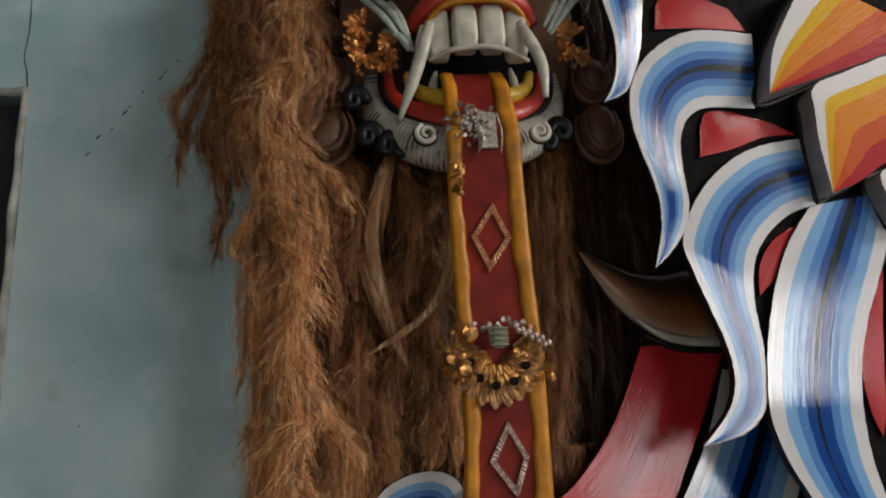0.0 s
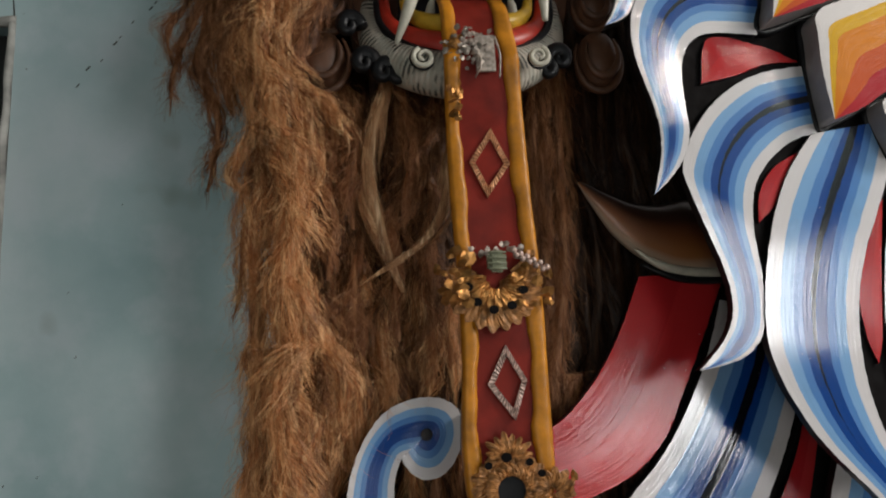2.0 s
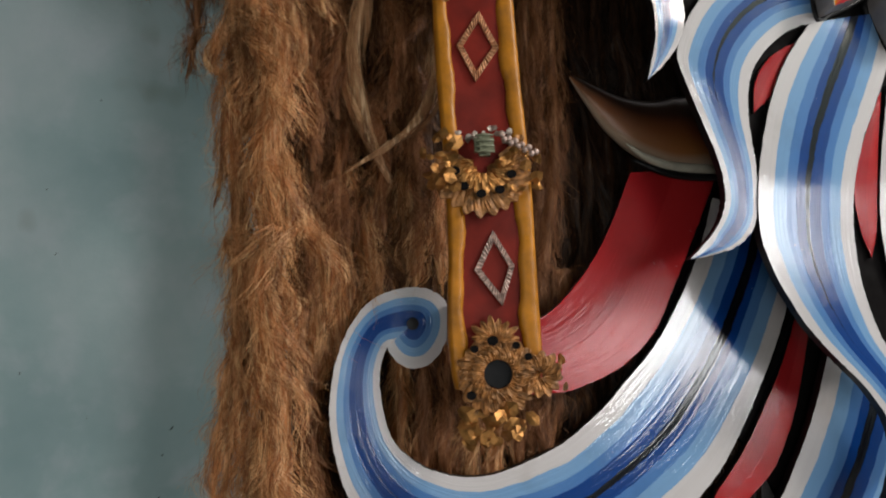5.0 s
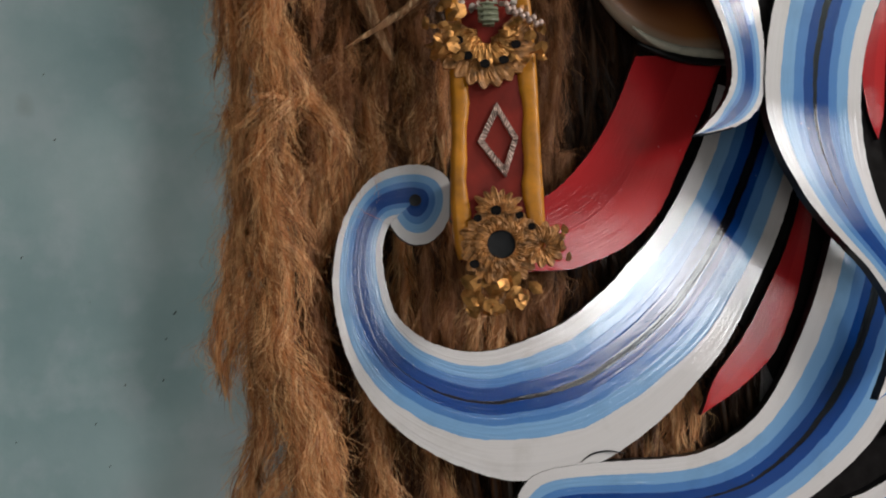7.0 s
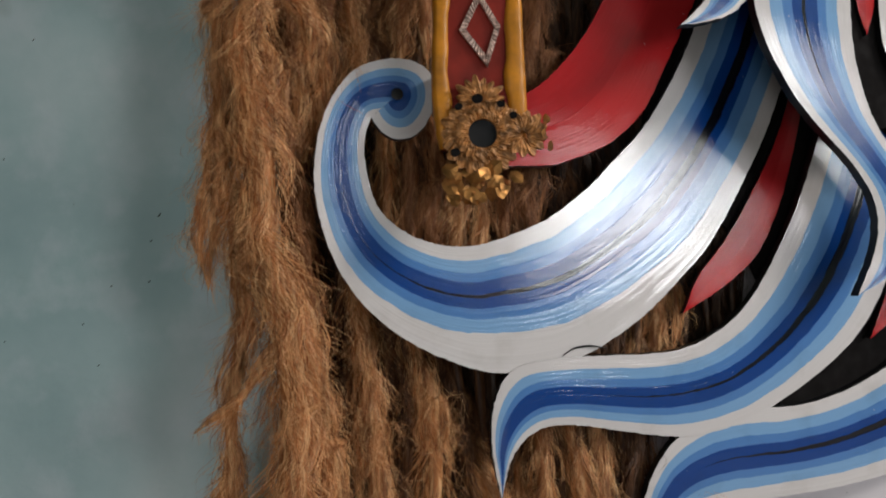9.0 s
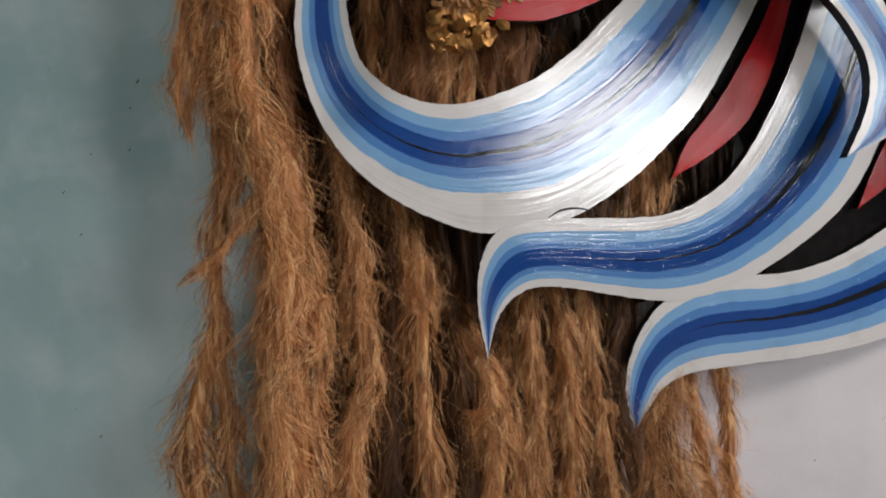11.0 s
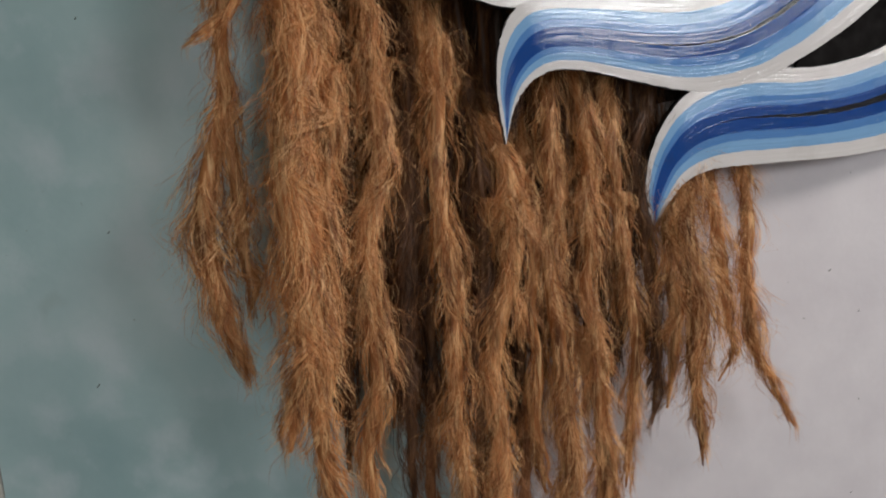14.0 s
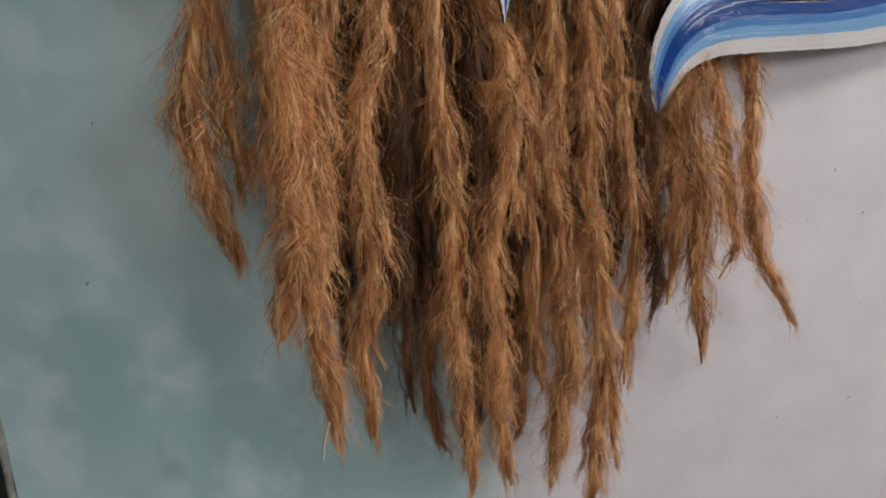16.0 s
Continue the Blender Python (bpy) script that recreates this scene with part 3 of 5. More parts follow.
dot_verts += [(EYE_XZ[0] + 0.009 * math.cos(a), dot_verts[0][1] + 0.001, EYE_XZ[1] + 0.009 * math.sin(a)) for a in np.linspace(0, 2 * math.pi, 20, endpoint=False)]
dot_faces = [(0, 1 + k, 1 + (k + 1) % 20) for k in range(20)]
part("painted_dot", mesh_of("painted_dot", dot_verts, dot_faces, M_BLACK), ornament, "small black painted dot")

board("swash", [(0.772, 1.431), (0.727, 1.314), (0.702, 1.248), (0.656, 1.164), (0.607, 1.090), (0.550, 1.039), (0.467, 1.007), (0.370, 1.010), (0.310, 1.013), (0.265, 1.013), (0.213, 1.011), (0.182, 0.995), (0.163, 0.960), (0.154, 0.912), (0.159, 0.854), (0.167, 0.811)],
      [(0.932, 1.288), (0.908, 1.189), (0.862, 1.094), (0.807, 1.011), (0.722, 0.951), (0.631, 0.903), (0.564, 0.881), (0.483, 0.870), (0.415, 0.881), (0.350, 0.896), (0.300, 0.908), (0.260, 0.913), (0.225, 0.909), (0.193, 0.885), (0.176, 0.849), (0.167, 0.811)],
      FOOT, BLUE, ornament, SWASH, matched=True)
board("swash", [(1.010, 1.045), (0.938, 0.990), (0.854, 0.948), (0.777, 0.917), (0.690, 0.900), (0.605, 0.903), (0.544, 0.902), (0.479, 0.884), (0.434, 0.852), (0.403, 0.802), (0.389, 0.750), (0.392, 0.706), (0.405, 0.669)],
      [(1.035, 0.811), (0.949, 0.782), (0.852, 0.766), (0.752, 0.755), (0.643, 0.755), (0.591, 0.754), (0.549, 0.754), (0.504, 0.752), (0.469, 0.741), (0.448, 0.727), (0.433, 0.706), (0.417, 0.685), (0.405, 0.669)],
      FOOT, BLUE, ornament, SWASH, push=0.0015, matched=True)

# thick flame petals with grey bevelled sides
PETAL = "thick petal in white, yellow, orange and red bands with grey sides"
for outer, inner in (([(0.625, 2.037), (0.643, 2.113), (0.685, 2.189), (0.735, 2.257)], [(0.625, 2.037), (0.725, 2.071), (0.869, 2.125), (0.965, 2.170)]),
                     ([(0.716, 1.870), (0.707, 1.939), (0.706, 2.012), (0.712, 2.055), (0.784, 2.087), (0.869, 2.121)], [(0.716, 1.870), (0.740, 1.879), (0.769, 1.891), (0.800, 1.908), (0.829, 1.926), (0.923, 1.977)]),
                     ([(0.844, 1.822), (0.819, 1.874), (0.817, 1.908), (0.866, 1.930), (0.930, 1.957)], [(0.844, 1.822), (0.867, 1.827), (0.891, 1.832), (0.915, 1.837), (0.941, 1.848)])):
    board("petal", outer, inner, UPPER, FIRE, ornament, PETAL, thick=0.052, push=-0.045, bulge=0.003, n=40)
    rim = [(x, UPPER[0] + UPPER[1] * x + UPPER[2] * z + 0.002, z) for x, z in outer[::-1] + inner[1:]]
    tube_part("petal_outline", rim, (0.007, 0.007), M_BLACK, ornament, "black painted line round the foot of a petal", sides=8, n=70)

y_mark = LOWER[0] + LOWER[1] * 0.31 + LOWER[2] * 1.02 - 0.0035
tube_part("pen_stroke", [(0.272, y_mark - 0.006, 1.016), (0.292, y_mark - 0.002, 1.026), (0.318, y_mark, 1.028), (0.345, y_mark + 0.003, 1.022)], (0.0006, 0.0016, 0.0014, 0.0006), M_BLACK, ornament, "thin black brush stroke", sides=6)
slab("backing_board", [(0.400, 2.310), (0.405, 2.110), (0.430, 2.060), (0.435, 1.960), (0.462, 1.870), (0.485, 1.800), (0.530, 1.700), (0.550, 1.600), (0.585, 1.530), (0.620, 1.460), (0.700, 1.380),
                       (0.760, 1.330), (0.850, 1.350), (1.020, 1.420), (1.020, 2.320)], UPPER, M_BLACK_MATT, ornament, "black backing board that fills the gaps", 0.012, 0.010)
# added black board, stands for the dark depth behind the lower swashes
slab("backing_board", [(0.520, 1.670), (0.460, 1.520), (0.450, 1.390), (0.530, 1.260), (0.610, 1.170), (0.640, 1.100), (0.720, 1.010), (0.690, 0.950), (0.640, 0.880), (0.850, 0.860), (1.050, 0.920), (1.050, 1.680)],
     LOWER, M_BLACK_MATT, ornament, "black backing board that fills the gaps", 0.010, 0.022)
for ob in ornament.children:
    ob.matrix_parent_inverse = ornament_inv

# ---- the mask ----
mask = thing("dance_mask", (0.14, -0.02, 2.1), "carved tusked mask with long raffia mane and red leather tongue", "mask")


def arc(cx, cz, rx, rz, a0, a1, y, n=9, lift=0.0):
    return [(cx + rx * math.cos(radians(a)), y - lift * math.cos(radians(a + 90)) ** 2, cz + rz * math.sin(radians(a))) for a in np.linspace(a0, a1, n)]


tube_part("lower_jaw", arc(0.139, 2.120, 0.158, 0.150, 172, 368, -0.150, 13, 0.075), (0.014, 0.030, 0.036, 0.038, 0.038, 0.036, 0.030, 0.014), M_JAW, mask, "off-white carved jaw with fine dark strokes", sides=18, flat=0.9, n=60)
tube_part("lower_lip", arc(0.142, 2.125, 0.138, 0.100, 172, 368, -0.165, 11, 0.05), (0.010, 0.022, 0.026, 0.022, 0.010), M_LIP, mask, "red painted lower lip", sides=12, n=44)
tube_part("lip_line", arc(0.142, 2.122, 0.150, 0.122, 176, 364, -0.180, 11, 0.05), (0.005, 0.009, 0.009, 0.005), M_BLACK, mask, "black line round the lip", sides=8, n=44)
tube_part("gum", arc(0.148, 2.135, 0.108, 0.074, 180, 360, -0.172, 9, 0.05), (0.008, 0.015, 0.017, 0.015, 0.008), M_YELLOW, mask, "yellow painted gum", sides=10, n=36)
slab("mouth_inside", [(0.04, 2.25), (0.03, 2.12), (0.08, 2.05), (0.16, 2.03), (0.24, 2.05), (0.29, 2.12), (0.27, 2.25)], (-0.135, 0, 0), M_BLACK, mask, "black inside of the mouth", 0.03)
slab("face", [(-0.06, 2.50), (-0.08, 2.25), (-0.05, 2.10), (0.02, 2.00), (0.14, 1.97), (0.26, 2.00), (0.33, 2.10), (0.36, 2.25), (0.34, 2.50)], (-0.11, 0, 0), M_DARKWOOD, mask, "brown wooden face", 0.09)
for cx, w, zb, y in ((0.093, 0.0195, 2.134, -0.222), (0.136, 0.0225, 2.142, -0.234), (0.182, 0.0225, 2.142, -0.234), (0.225, 0.0195, 2.132, -0.222)):
    part("tooth", pillow("tooth", (cx, y, 0.5 * (zb + 2.226)), (w, 0.020, 0.5 * (2.226 - zb)), M_TOOTH, 0.42), mask, "worn ivory-coloured front tooth")
tube_part("tooth_ridge", [(0.074, -0.225, 2.133), (0.110, -0.243, 2.141), (0.160, -0.248, 2.145), (0.205, -0.243, 2.141), (0.244, -0.225, 2.130)], (0.004, 0.005, 0.005, 0.005, 0.004), M_TOOTH, mask, "pale rim under the teeth", sides=8)
tube_part("upper_lip", [(0.045, -0.20, 2.205), (0.085, -0.235, 2.232), (0.155, -0.25, 2.243), (0.225, -0.235, 2.234), (0.262, -0.20, 2.215)], (0.012, 0.020, 0.022, 0.020, 0.012), M_LIP, mask, "red painted upper lip", sides=12)
tube_part("lip_piping", [(0.065, -0.225, 2.190), (0.100, -0.253, 2.217), (0.157, -0.262, 2.224), (0.215, -0.253, 2.220), (0.250, -0.225, 2.196)], (0.004, 0.006, 0.006, 0.006, 0.004), M_OCHRE, mask, "orange edge of the upper lip", sides=8)
TUSK = "long pale tusk"
tube_part("tusk", [(0.079, -0.238, 2.195), (0.066, -0.246, 2.150), (0.048, -0.240, 2.095), (0.022, -0.222, 2.028)], (0.009, 0.0115, 0.010, 0.004), M_TOOTH, mask, TUSK, sides=8, flat=0.6)
tube_part("tusk", [(0.066, -0.236, 2.190), (0.058, -0.244, 2.150), (0.052, -0.242, 2.120)], (0.006, 0.007, 0.003), M_TOOTH, mask, "second blade of a tusk", sides=6, flat=0.6)
tube_part("tusk", [(0.231, -0.238, 2.195), (0.244, -0.254, 2.150), (0.256, -0.266, 2.100), (0.256, -0.270, 2.042)], (0.009, 0.0115, 0.010, 0.005), M_TOOTH, mask, TUSK, sides=8, flat=0.6)
tube_part("tusk", [(0.080, -0.19, 2.080), (0.083, -0.20, 2.105), (0.088, -0.20, 2.125)], (0.008, 0.008, 0.003), M_TOOTH, mask, "short pale lower tusk", sides=10)
tube_part("tusk", [(0.224, -0.19, 2.080), (0.221, -0.20, 2.105), (0.216, -0.20, 2.130)], (0.008, 0.008, 0.003), M_TOOTH, mask, "short pale lower tusk", sides=10)
M_WHISKER = plain("pale_green_paint", (0.40, 0.44, 0.37), 0.45, 0.3, 60)
for pa, pb in (((-0.035, 2.265), (0.042, 2.150)), ((-0.010, 2.265), (0.050, 2.155)), ((0.012, 2.255), (0.048, 2.160)), ((0.002, 2.200), (0.050, 2.150)),
               ((0.325, 2.265), (0.283, 2.185)), ((0.345, 2.265), (0.287, 2.180)), ((0.310, 2.260), (0.276, 2.195))):
    tube_part("whisker_blade", [(pa[0], -0.205, pa[1]), (0.5 * (pa[0] + pb[0]), -0.232, 0.5 * (pa[1] + pb[1])), (pb[0], -0.226, pb[1])], (0.007, 0.0065, 0.003), M_WHISKER, mask, "pale green carved blade", sides=6, flat=0.5)
for cx, cz, rx, rz in ((-0.100, 2.035, 0.040, 0.052), (0.375, 2.030, 0.036, 0.052), (-0.090, 2.135, 0.036, 0.045), (-0.110, 2.225, 0.040, 0.040), (0.372, 2.130, 0.030, 0.040)):
    boss = part("ear_boss", pillow("ear_boss", (cx, -0.145, cz), (rx, 0.040, rz), M_DARKWOOD, 0.85), mask, "round carved wooden ear boss")
    for k, s in enumerate((1.12, 0.78)):
        ridge = [(cx + s * rx * math.cos(radians(a)), -0.150 - 0.022 * (k + 0.4), cz + s * rz * math.sin(radians(a))) for a in np.linspace(150, 400, 12)]
        tube_part("carved_ridge", ridge, (0.002, 0.007, 0.007, 0.002), M_DARKWOOD, boss, sides=8, n=40)
# snout and unseen brow, added over the teeth to shade the mouth from above
part("snout", pillow("snout", (0.150, -0.235, 2.330), (0.125, 0.110, 0.062), M_LIP, 0.8, 28, 18), mask, "red painted upper snout over the teeth")
part("brow", pillow("brow", (0.140, -0.170, 2.470), (0.220, 0.150, 0.085), M_DARKWOOD, 0.7, 28, 18), mask, "brown brow out of view, added to shade the mouth")
for cx, cz, d in ((0.002, 1.988, 1), (0.026, 1.984, 1), (0.268, 1.990, -1), (0.292, 2.008, -1), (-0.052, 2.07, 1), (-0.058, 2.17, 1), (-0.030, 2.005, 1)):
    curl_line = [(cx + d * 0.017 * (1 - k / 20) * math.cos(k * 0.45), -0.200 - 0.016 * k / 20, cz + 0.020 * (1 - k / 20) * math.sin(k * 0.45)) for k in range(17)]
    tube_part("black_curl", curl_line, (0.014, 0.014, 0.010, 0.005), M_BLACK, mask, "glossy black carved curl", sides=10, n=44)
for cx, cz, d in ((0.062, 1.985, 1), (0.242, 1.985, -1)):
    for mat, r, w, yy in ((M_TOOTH, 0.017, 0.0045, -0.262), (M_BLACK, 0.0225, 0.002, -0.256)):
        sc = [(cx + d * r * (1 - k / 26) * math.cos(k * 0.5 + 2), yy - 0.005 * k / 20, cz + r * (1 - k / 26) * math.sin(k * 0.5 + 2)) for k in range(19)]
        tube_part("chin_scroll", sc, (w, w, w * 0.6), mat, mask, "small scroll carved on the jaw", sides=8, n=46)

# horn-shaped lacquered piece beside the mane
horn = thing("horn_ornament", (0.45, -0.05, 1.75), "dark brown lacquered horn shape with a pale rim, behind the ornament", "ornament")
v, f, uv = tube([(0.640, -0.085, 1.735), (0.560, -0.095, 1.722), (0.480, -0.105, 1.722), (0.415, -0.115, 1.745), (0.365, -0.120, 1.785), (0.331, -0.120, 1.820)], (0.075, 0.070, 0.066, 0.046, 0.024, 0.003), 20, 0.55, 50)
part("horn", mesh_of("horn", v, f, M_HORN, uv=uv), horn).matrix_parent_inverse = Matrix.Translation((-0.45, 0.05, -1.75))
tube_part("pale_rim", [(0.415, -0.128, 1.697), (0.440, -0.130, 1.676), (0.480, -0.126, 1.660), (0.530, -0.118, 1.654), (0.600, -0.105, 1.655)], (0.002, 0.007, 0.009, 0.009, 0.007), M_TOOTH, horn, "pale painted rim of the horn", sides=8).matrix_parent_inverse = Matrix.Translation((-0.45, 0.05, -1.75))
tube_part("black_outline", [(0.425, -0.120, 1.672), (0.470, -0.124, 1.650), (0.530, -0.116, 1.641), (0.610, -0.102, 1.642)], (0.003, 0.007, 0.007, 0.004), M_BLACK, horn, "black line under the horn", sides=8).matrix_parent_inverse = Matrix.Translation((-0.45, 0.05, -1.75))

# ---- the leather tongue ----
TY = -0.245
tl = [(0.095, 2.119), (0.095, 2.028), (0.094, 1.903), (0.095, 1.766), (0.098, 1.663), (0.099, 1.580), (0.097, 1.500), (0.091, 1.423), (0.092, 1.352), (0.097, 1.320)]
tr = [(0.196, 2.118), (0.203, 2.027), (0.208, 1.938), (0.212, 1.853), (0.214, 1.762), (0.218, 1.658), (0.219, 1.574), (0.218, 1.493), (0.217, 1.418), (0.216, 1.346), (0.208, 1.315)]


def tongue_y(z):
    """The strip leaves the mouth, bends over the jaw and hangs straight."""
    z = np.asarray(z, float)
    return TY - 0.030 * np.clip(1 - np.abs(z - 1.98) / 0.16, 0, 1) ** 2 + 0.06 * np.clip((z - 2.06) / 0.07, 0, 1) ** 2


a, b = spline(tl, 90), spline(tr, 90)
s = np.linspace(0, 1, 13)
g = a[:, None] * (1 - s)[None, :, None] + b[:, None] * s[None, :, None]
wave = 0.0015 * np.sin(g[..., 1] * 21) * np.cos(s * 5)[None]
front = np.stack([g[..., 0], tongue_y(g[..., 1]) + wave, g[..., 1]], -1).reshape(-1, 3)
back = front + np.array((0, 0.004, 0))
k = np.arange(90 * 13).reshape(90, 13)
q = np.stack([k[:-1, :-1], k[:-1, 1:], k[1:, 1:], k[1:, :-1]], -1).reshape(-1, 4)
ring = np.concatenate([k[:, 0], k[-1, 1:-1], k[::-1, -1], k[0, -2:0:-1]])
tongue_faces = np.vstack([q, q[:, ::-1] + 90 * 13, np.stack([ring, np.roll(ring, -1), np.roll(ring, -1) + 90 * 13, ring + 90 * 13], -1)])
tongue = part("tongue", mesh_of("tongue", np.vstack([front, back]), tongue_faces, M_LEATHER), mask, "long dark red leather tongue")


def edging(edge, width, sign, wob):
    """A folded ochre leather edging, of uneven width, laid along one edge of the tongue."""
    e = spline(edge, 110)
    rnd = np.random.RandomState(wob)
    w = width * (1 + 0.09 * np.sin(e[:, 1] * 31 + wob) + 0.06 * np.sin(e[:, 1] * 83 + 2 * wob) + rnd.normal(0, 0.015, 110))
    cols = np.linspace(-0.12, 1, 8)
    x = e[:, :1] + sign * w[:, None] * cols[None]
    z = np.repeat(e[:, 1:], 8, 1)
    y = tongue_y(z) - 0.0015 - 0.0045 * np.sqrt(np.clip(1 - (2 * (cols - 0.44) / 1.12) ** 2, 0, 1))[None] + 0.0006 * np.sin(z * 190)
    y[:, 0] += 0.004
    kk = np.arange(110 * 8).reshape(110, 8)
    fs = np.stack([kk[:-1, :-1], kk[:-1, 1:], kk[1:, 1:], kk[1:, :-1]], -1).reshape(-1, 4)
    vs = np.stack([x, y, z], -1).reshape(-1, 3)
    n0 = len(vs)
    bk = vs + np.array((0, 0.0035, 0))
    rr = np.concatenate([kk[:, 0], kk[-1, 1:-1], kk[::-1, -1], kk[0, -2:0:-1]])
    fs = np.vstack([fs, fs[:, ::-1] + n0, np.stack([rr, np.roll(rr, -1), np.roll(rr, -1) + n0, rr + n0], -1)])
    return part("edging", mesh_of("edging", np.vstack([vs, bk]), fs, M_OCHRE), tongue, "uneven ochre yellow leather edging")


edging(tl, 0.021, 1, 3)
edging(tr, 0.024, -1, 8)


def diamond(corners, mat, label, band=0.30, teeth=10):
    """A flat lozenge frame with a ridged, embossed face, in one piece."""
    c = np.asarray(corners, float)
    mid = c.mean(0)
    rings = [[], [], [], []]
    for side in range(4):
        p, p2 = c[side], c[(side + 1) % 4]
        for t in range(2 * teeth):
            outp = p + (p2 - p) * (t / (2 * teeth))
            lift = 0.0034 + (0.0016 if t % 2 else 0.0) + random.random() * 0.0007
            for r, share in ((1, 0.0), (2, band)):
                pt = outp + (mid - outp) * share
                rings[r].append((pt[0], float(tongue_y(pt[1])) - lift, pt[1]))
                rings[0 if r == 1 else 3].append((pt[0], float(tongue_y(pt[1])), pt[1]))
    n = len(rings[0])
    verts = [v for r in rings for v in r]
    faces = [(a * n + k, a * n + (k + 1) % n, (a + 1) * n + (k + 1) % n, (a + 1) * n + k) for a in range(3) for k in range(n)]
    return part("diamond", mesh_of("diamond", verts, faces, mat, smooth=False), tongue, label)


M_ROSEGOLD = plain("worn_gilt_lozenge", (0.50, 0.24, 0.12), 0.38, 0.5, 140, metal=0.45, bump=0.5)
M_FLAKED = plain("flaked_silver_lozenge", (0.46, 0.33, 0.28), 0.42, 0.75, 190, metal=0.25, bump=0.5)
diamond([(0.160, 1.872), (0.187, 1.815), (0.149, 1.762), (0.124, 1.819)], M_ROSEGOLD, "gilt lozenge frame with a toothed face")
diamond([(0.160, 1.540), (0.188, 1.488), (0.167, 1.432), (0.130, 1.484)], M_FLAKED, "flaked silver lozenge frame")


def scrap(cx, cz, y, size, rnd, tall=1.0):
    """One crumpled scrap of embossed foil: verts and faces of a bent, toothed flake."""
    n = rnd.randint(6, 9)
    ang0 = rnd.rand() * 6.28
    tilt, tilt2 = rnd.normal(0, 0.5), rnd.normal(0, 0.5)
    verts = [(cx, y - 0.2 * size, cz)]
    for i in range(n):
        aa = ang0 + 2 * math.pi * i / n
        r = size * (0.6 + 0.5 * rnd.rand())
        dx, dz = r * math.cos(aa), r * math.sin(aa) * tall
        verts.append((cx + dx, y + tilt * dx + tilt2 * dz + rnd.normal(0, size * 0.12), cz + dz))
    faces = [(0, 1 + i, 1 + (i + 1) % n) for i in range(n)]
    back = [(x, yy + 0.0012, z) for x, yy, z in verts]
    m0 = len(verts)
    faces += [(m0 + a, m0 + c, m0 + b) for a, b, c in faces]
    faces += [(1 + i, m0 + 1 + i, m0 + 1 + (i + 1) % n, 1 + (i + 1) % n) for i in range(n)]
    return verts + back, faces


def gather(pieces):
    vs, fs = [], []
    for v, f in pieces:
        fs += [tuple(i + len(vs) for i in face) for face in f]
        vs += list(v)
    return vs, fs


def cog(cx, cz, y, r_in, r_out, teeth, depth, rnd, thick=0.004, a0=0.0, a1=360.0, lean=0.0):
    """A pierced ring with uneven flame-shaped teeth."""
    n = teeth * 6
    full = a1 - a0 >= 360
    ang = np.radians(np.linspace(a0, a1, n, endpoint=not full))
    ph = (np.arange(n) % 6) / 6
    long = 0.7 + 0.6 * np.repeat(rnd.rand(teeth), 6)[:n]
    rr = r_out - depth + depth * long * np.clip(1 - np.abs(ph - 0.45) / 0.5, 0, 1) ** 0.45
    cols = np.linspace(0, 1, 6)
    R = r_in + (rr - r_in)[:, None] * cols[None]
    A = ang[:, None] + 0.12 * cols[None] ** 2
    relief = -0.0022 * np.sin(cols * math.pi)[None] - 0.0008 * np.sin(ph * 2 * math.pi)[:, None] * cols[None] + rnd.normal(0, 0.0008, R.shape) + lean * cols[None] ** 2 * r_out
    V = np.stack([cx + R * np.cos(A), y + relief, cz + R * np.sin(A)], -1).reshape(-1, 3)
    kk = np.arange(n * 6).reshape(n, 6)
    nx = np.roll(kk, -1, 0) if full else kk[1:]
    kc = kk if full else kk[:-1]
    qq = np.stack([kc[:, :-1], kc[:, 1:], nx[:, 1:], nx[:, :-1]], -1).reshape(-1, 4)
    V2 = V + np.array((0, thick, 0))
    edge = np.vstack([np.stack([kc[:, e], nx[:, e], nx[:, e] + len(V), kc[:, e] + len(V)], -1) for e in (0, 5)])
    return np.vstack([V, V2]).tolist(), [tuple(x) for x in np.vstack([qq, qq[:, ::-1] + len(V), edge])]


def studs(centres, r, y, rnd):
    """Small half-round bosses."""
    out = []
    for cx, cz in centres:
        v = [(cx, y - r, cz)]
        for ring, (rr, dy) in enumerate(((0.7, 0.7), (1.0, 0.0))):
            v += [(cx + r * rr * math.cos(a), y - r * dy, cz + r * rr * math.sin(a)) for a in np.linspace(0, 2 * math.pi, 8, endpoint=False)]
        f = [(0, 1 + i, 1 + (i + 1) % 8) for i in range(8)] + [(1 + i, 9 + i, 9 + (i + 1) % 8, 1 + (i + 1) % 8) for i in range(8)]
        out.append((v, f))
    return gather(out)


# flat black discs that stand for the shade in pierced holes
def holes(centres, y):
    out = []
    for cx, cz, r in centres:
        v = [(cx + r * math.cos(a), y + 0.001 * math.cos(3 * a), cz + r * 0.85 * math.sin(a)) for a in np.linspace(0, 2 * math.pi, 12, endpoint=False)]
        out.append((v, [tuple(range(12))]))
    return gather(out)


def gpart(name, vf, mat, parent, label=""):
    loose = name in ("foil_tuft", "silver_tuft", "cheek_ornament", "bead_row", "rosette_pierced_hole")
    return part(name, mesh_of(name, vf[0], vf[1], mat, smooth=False), parent, label, "stuff" if loose else "")


rnd = np.random.RandomState(5)
# the half-broken rosette in the middle
RX, RZ, RY = 0.150, 1.632, TY - 0.008
gpart("rosette_rim", cog(RX, RZ, RY, 0.030, 0.074, 15, 0.015, rnd, a0=150, a1=395, lean=-0.04), M_GOLD_PAINT, tongue, "pierced gilt leather rosette with ragged flame teeth")
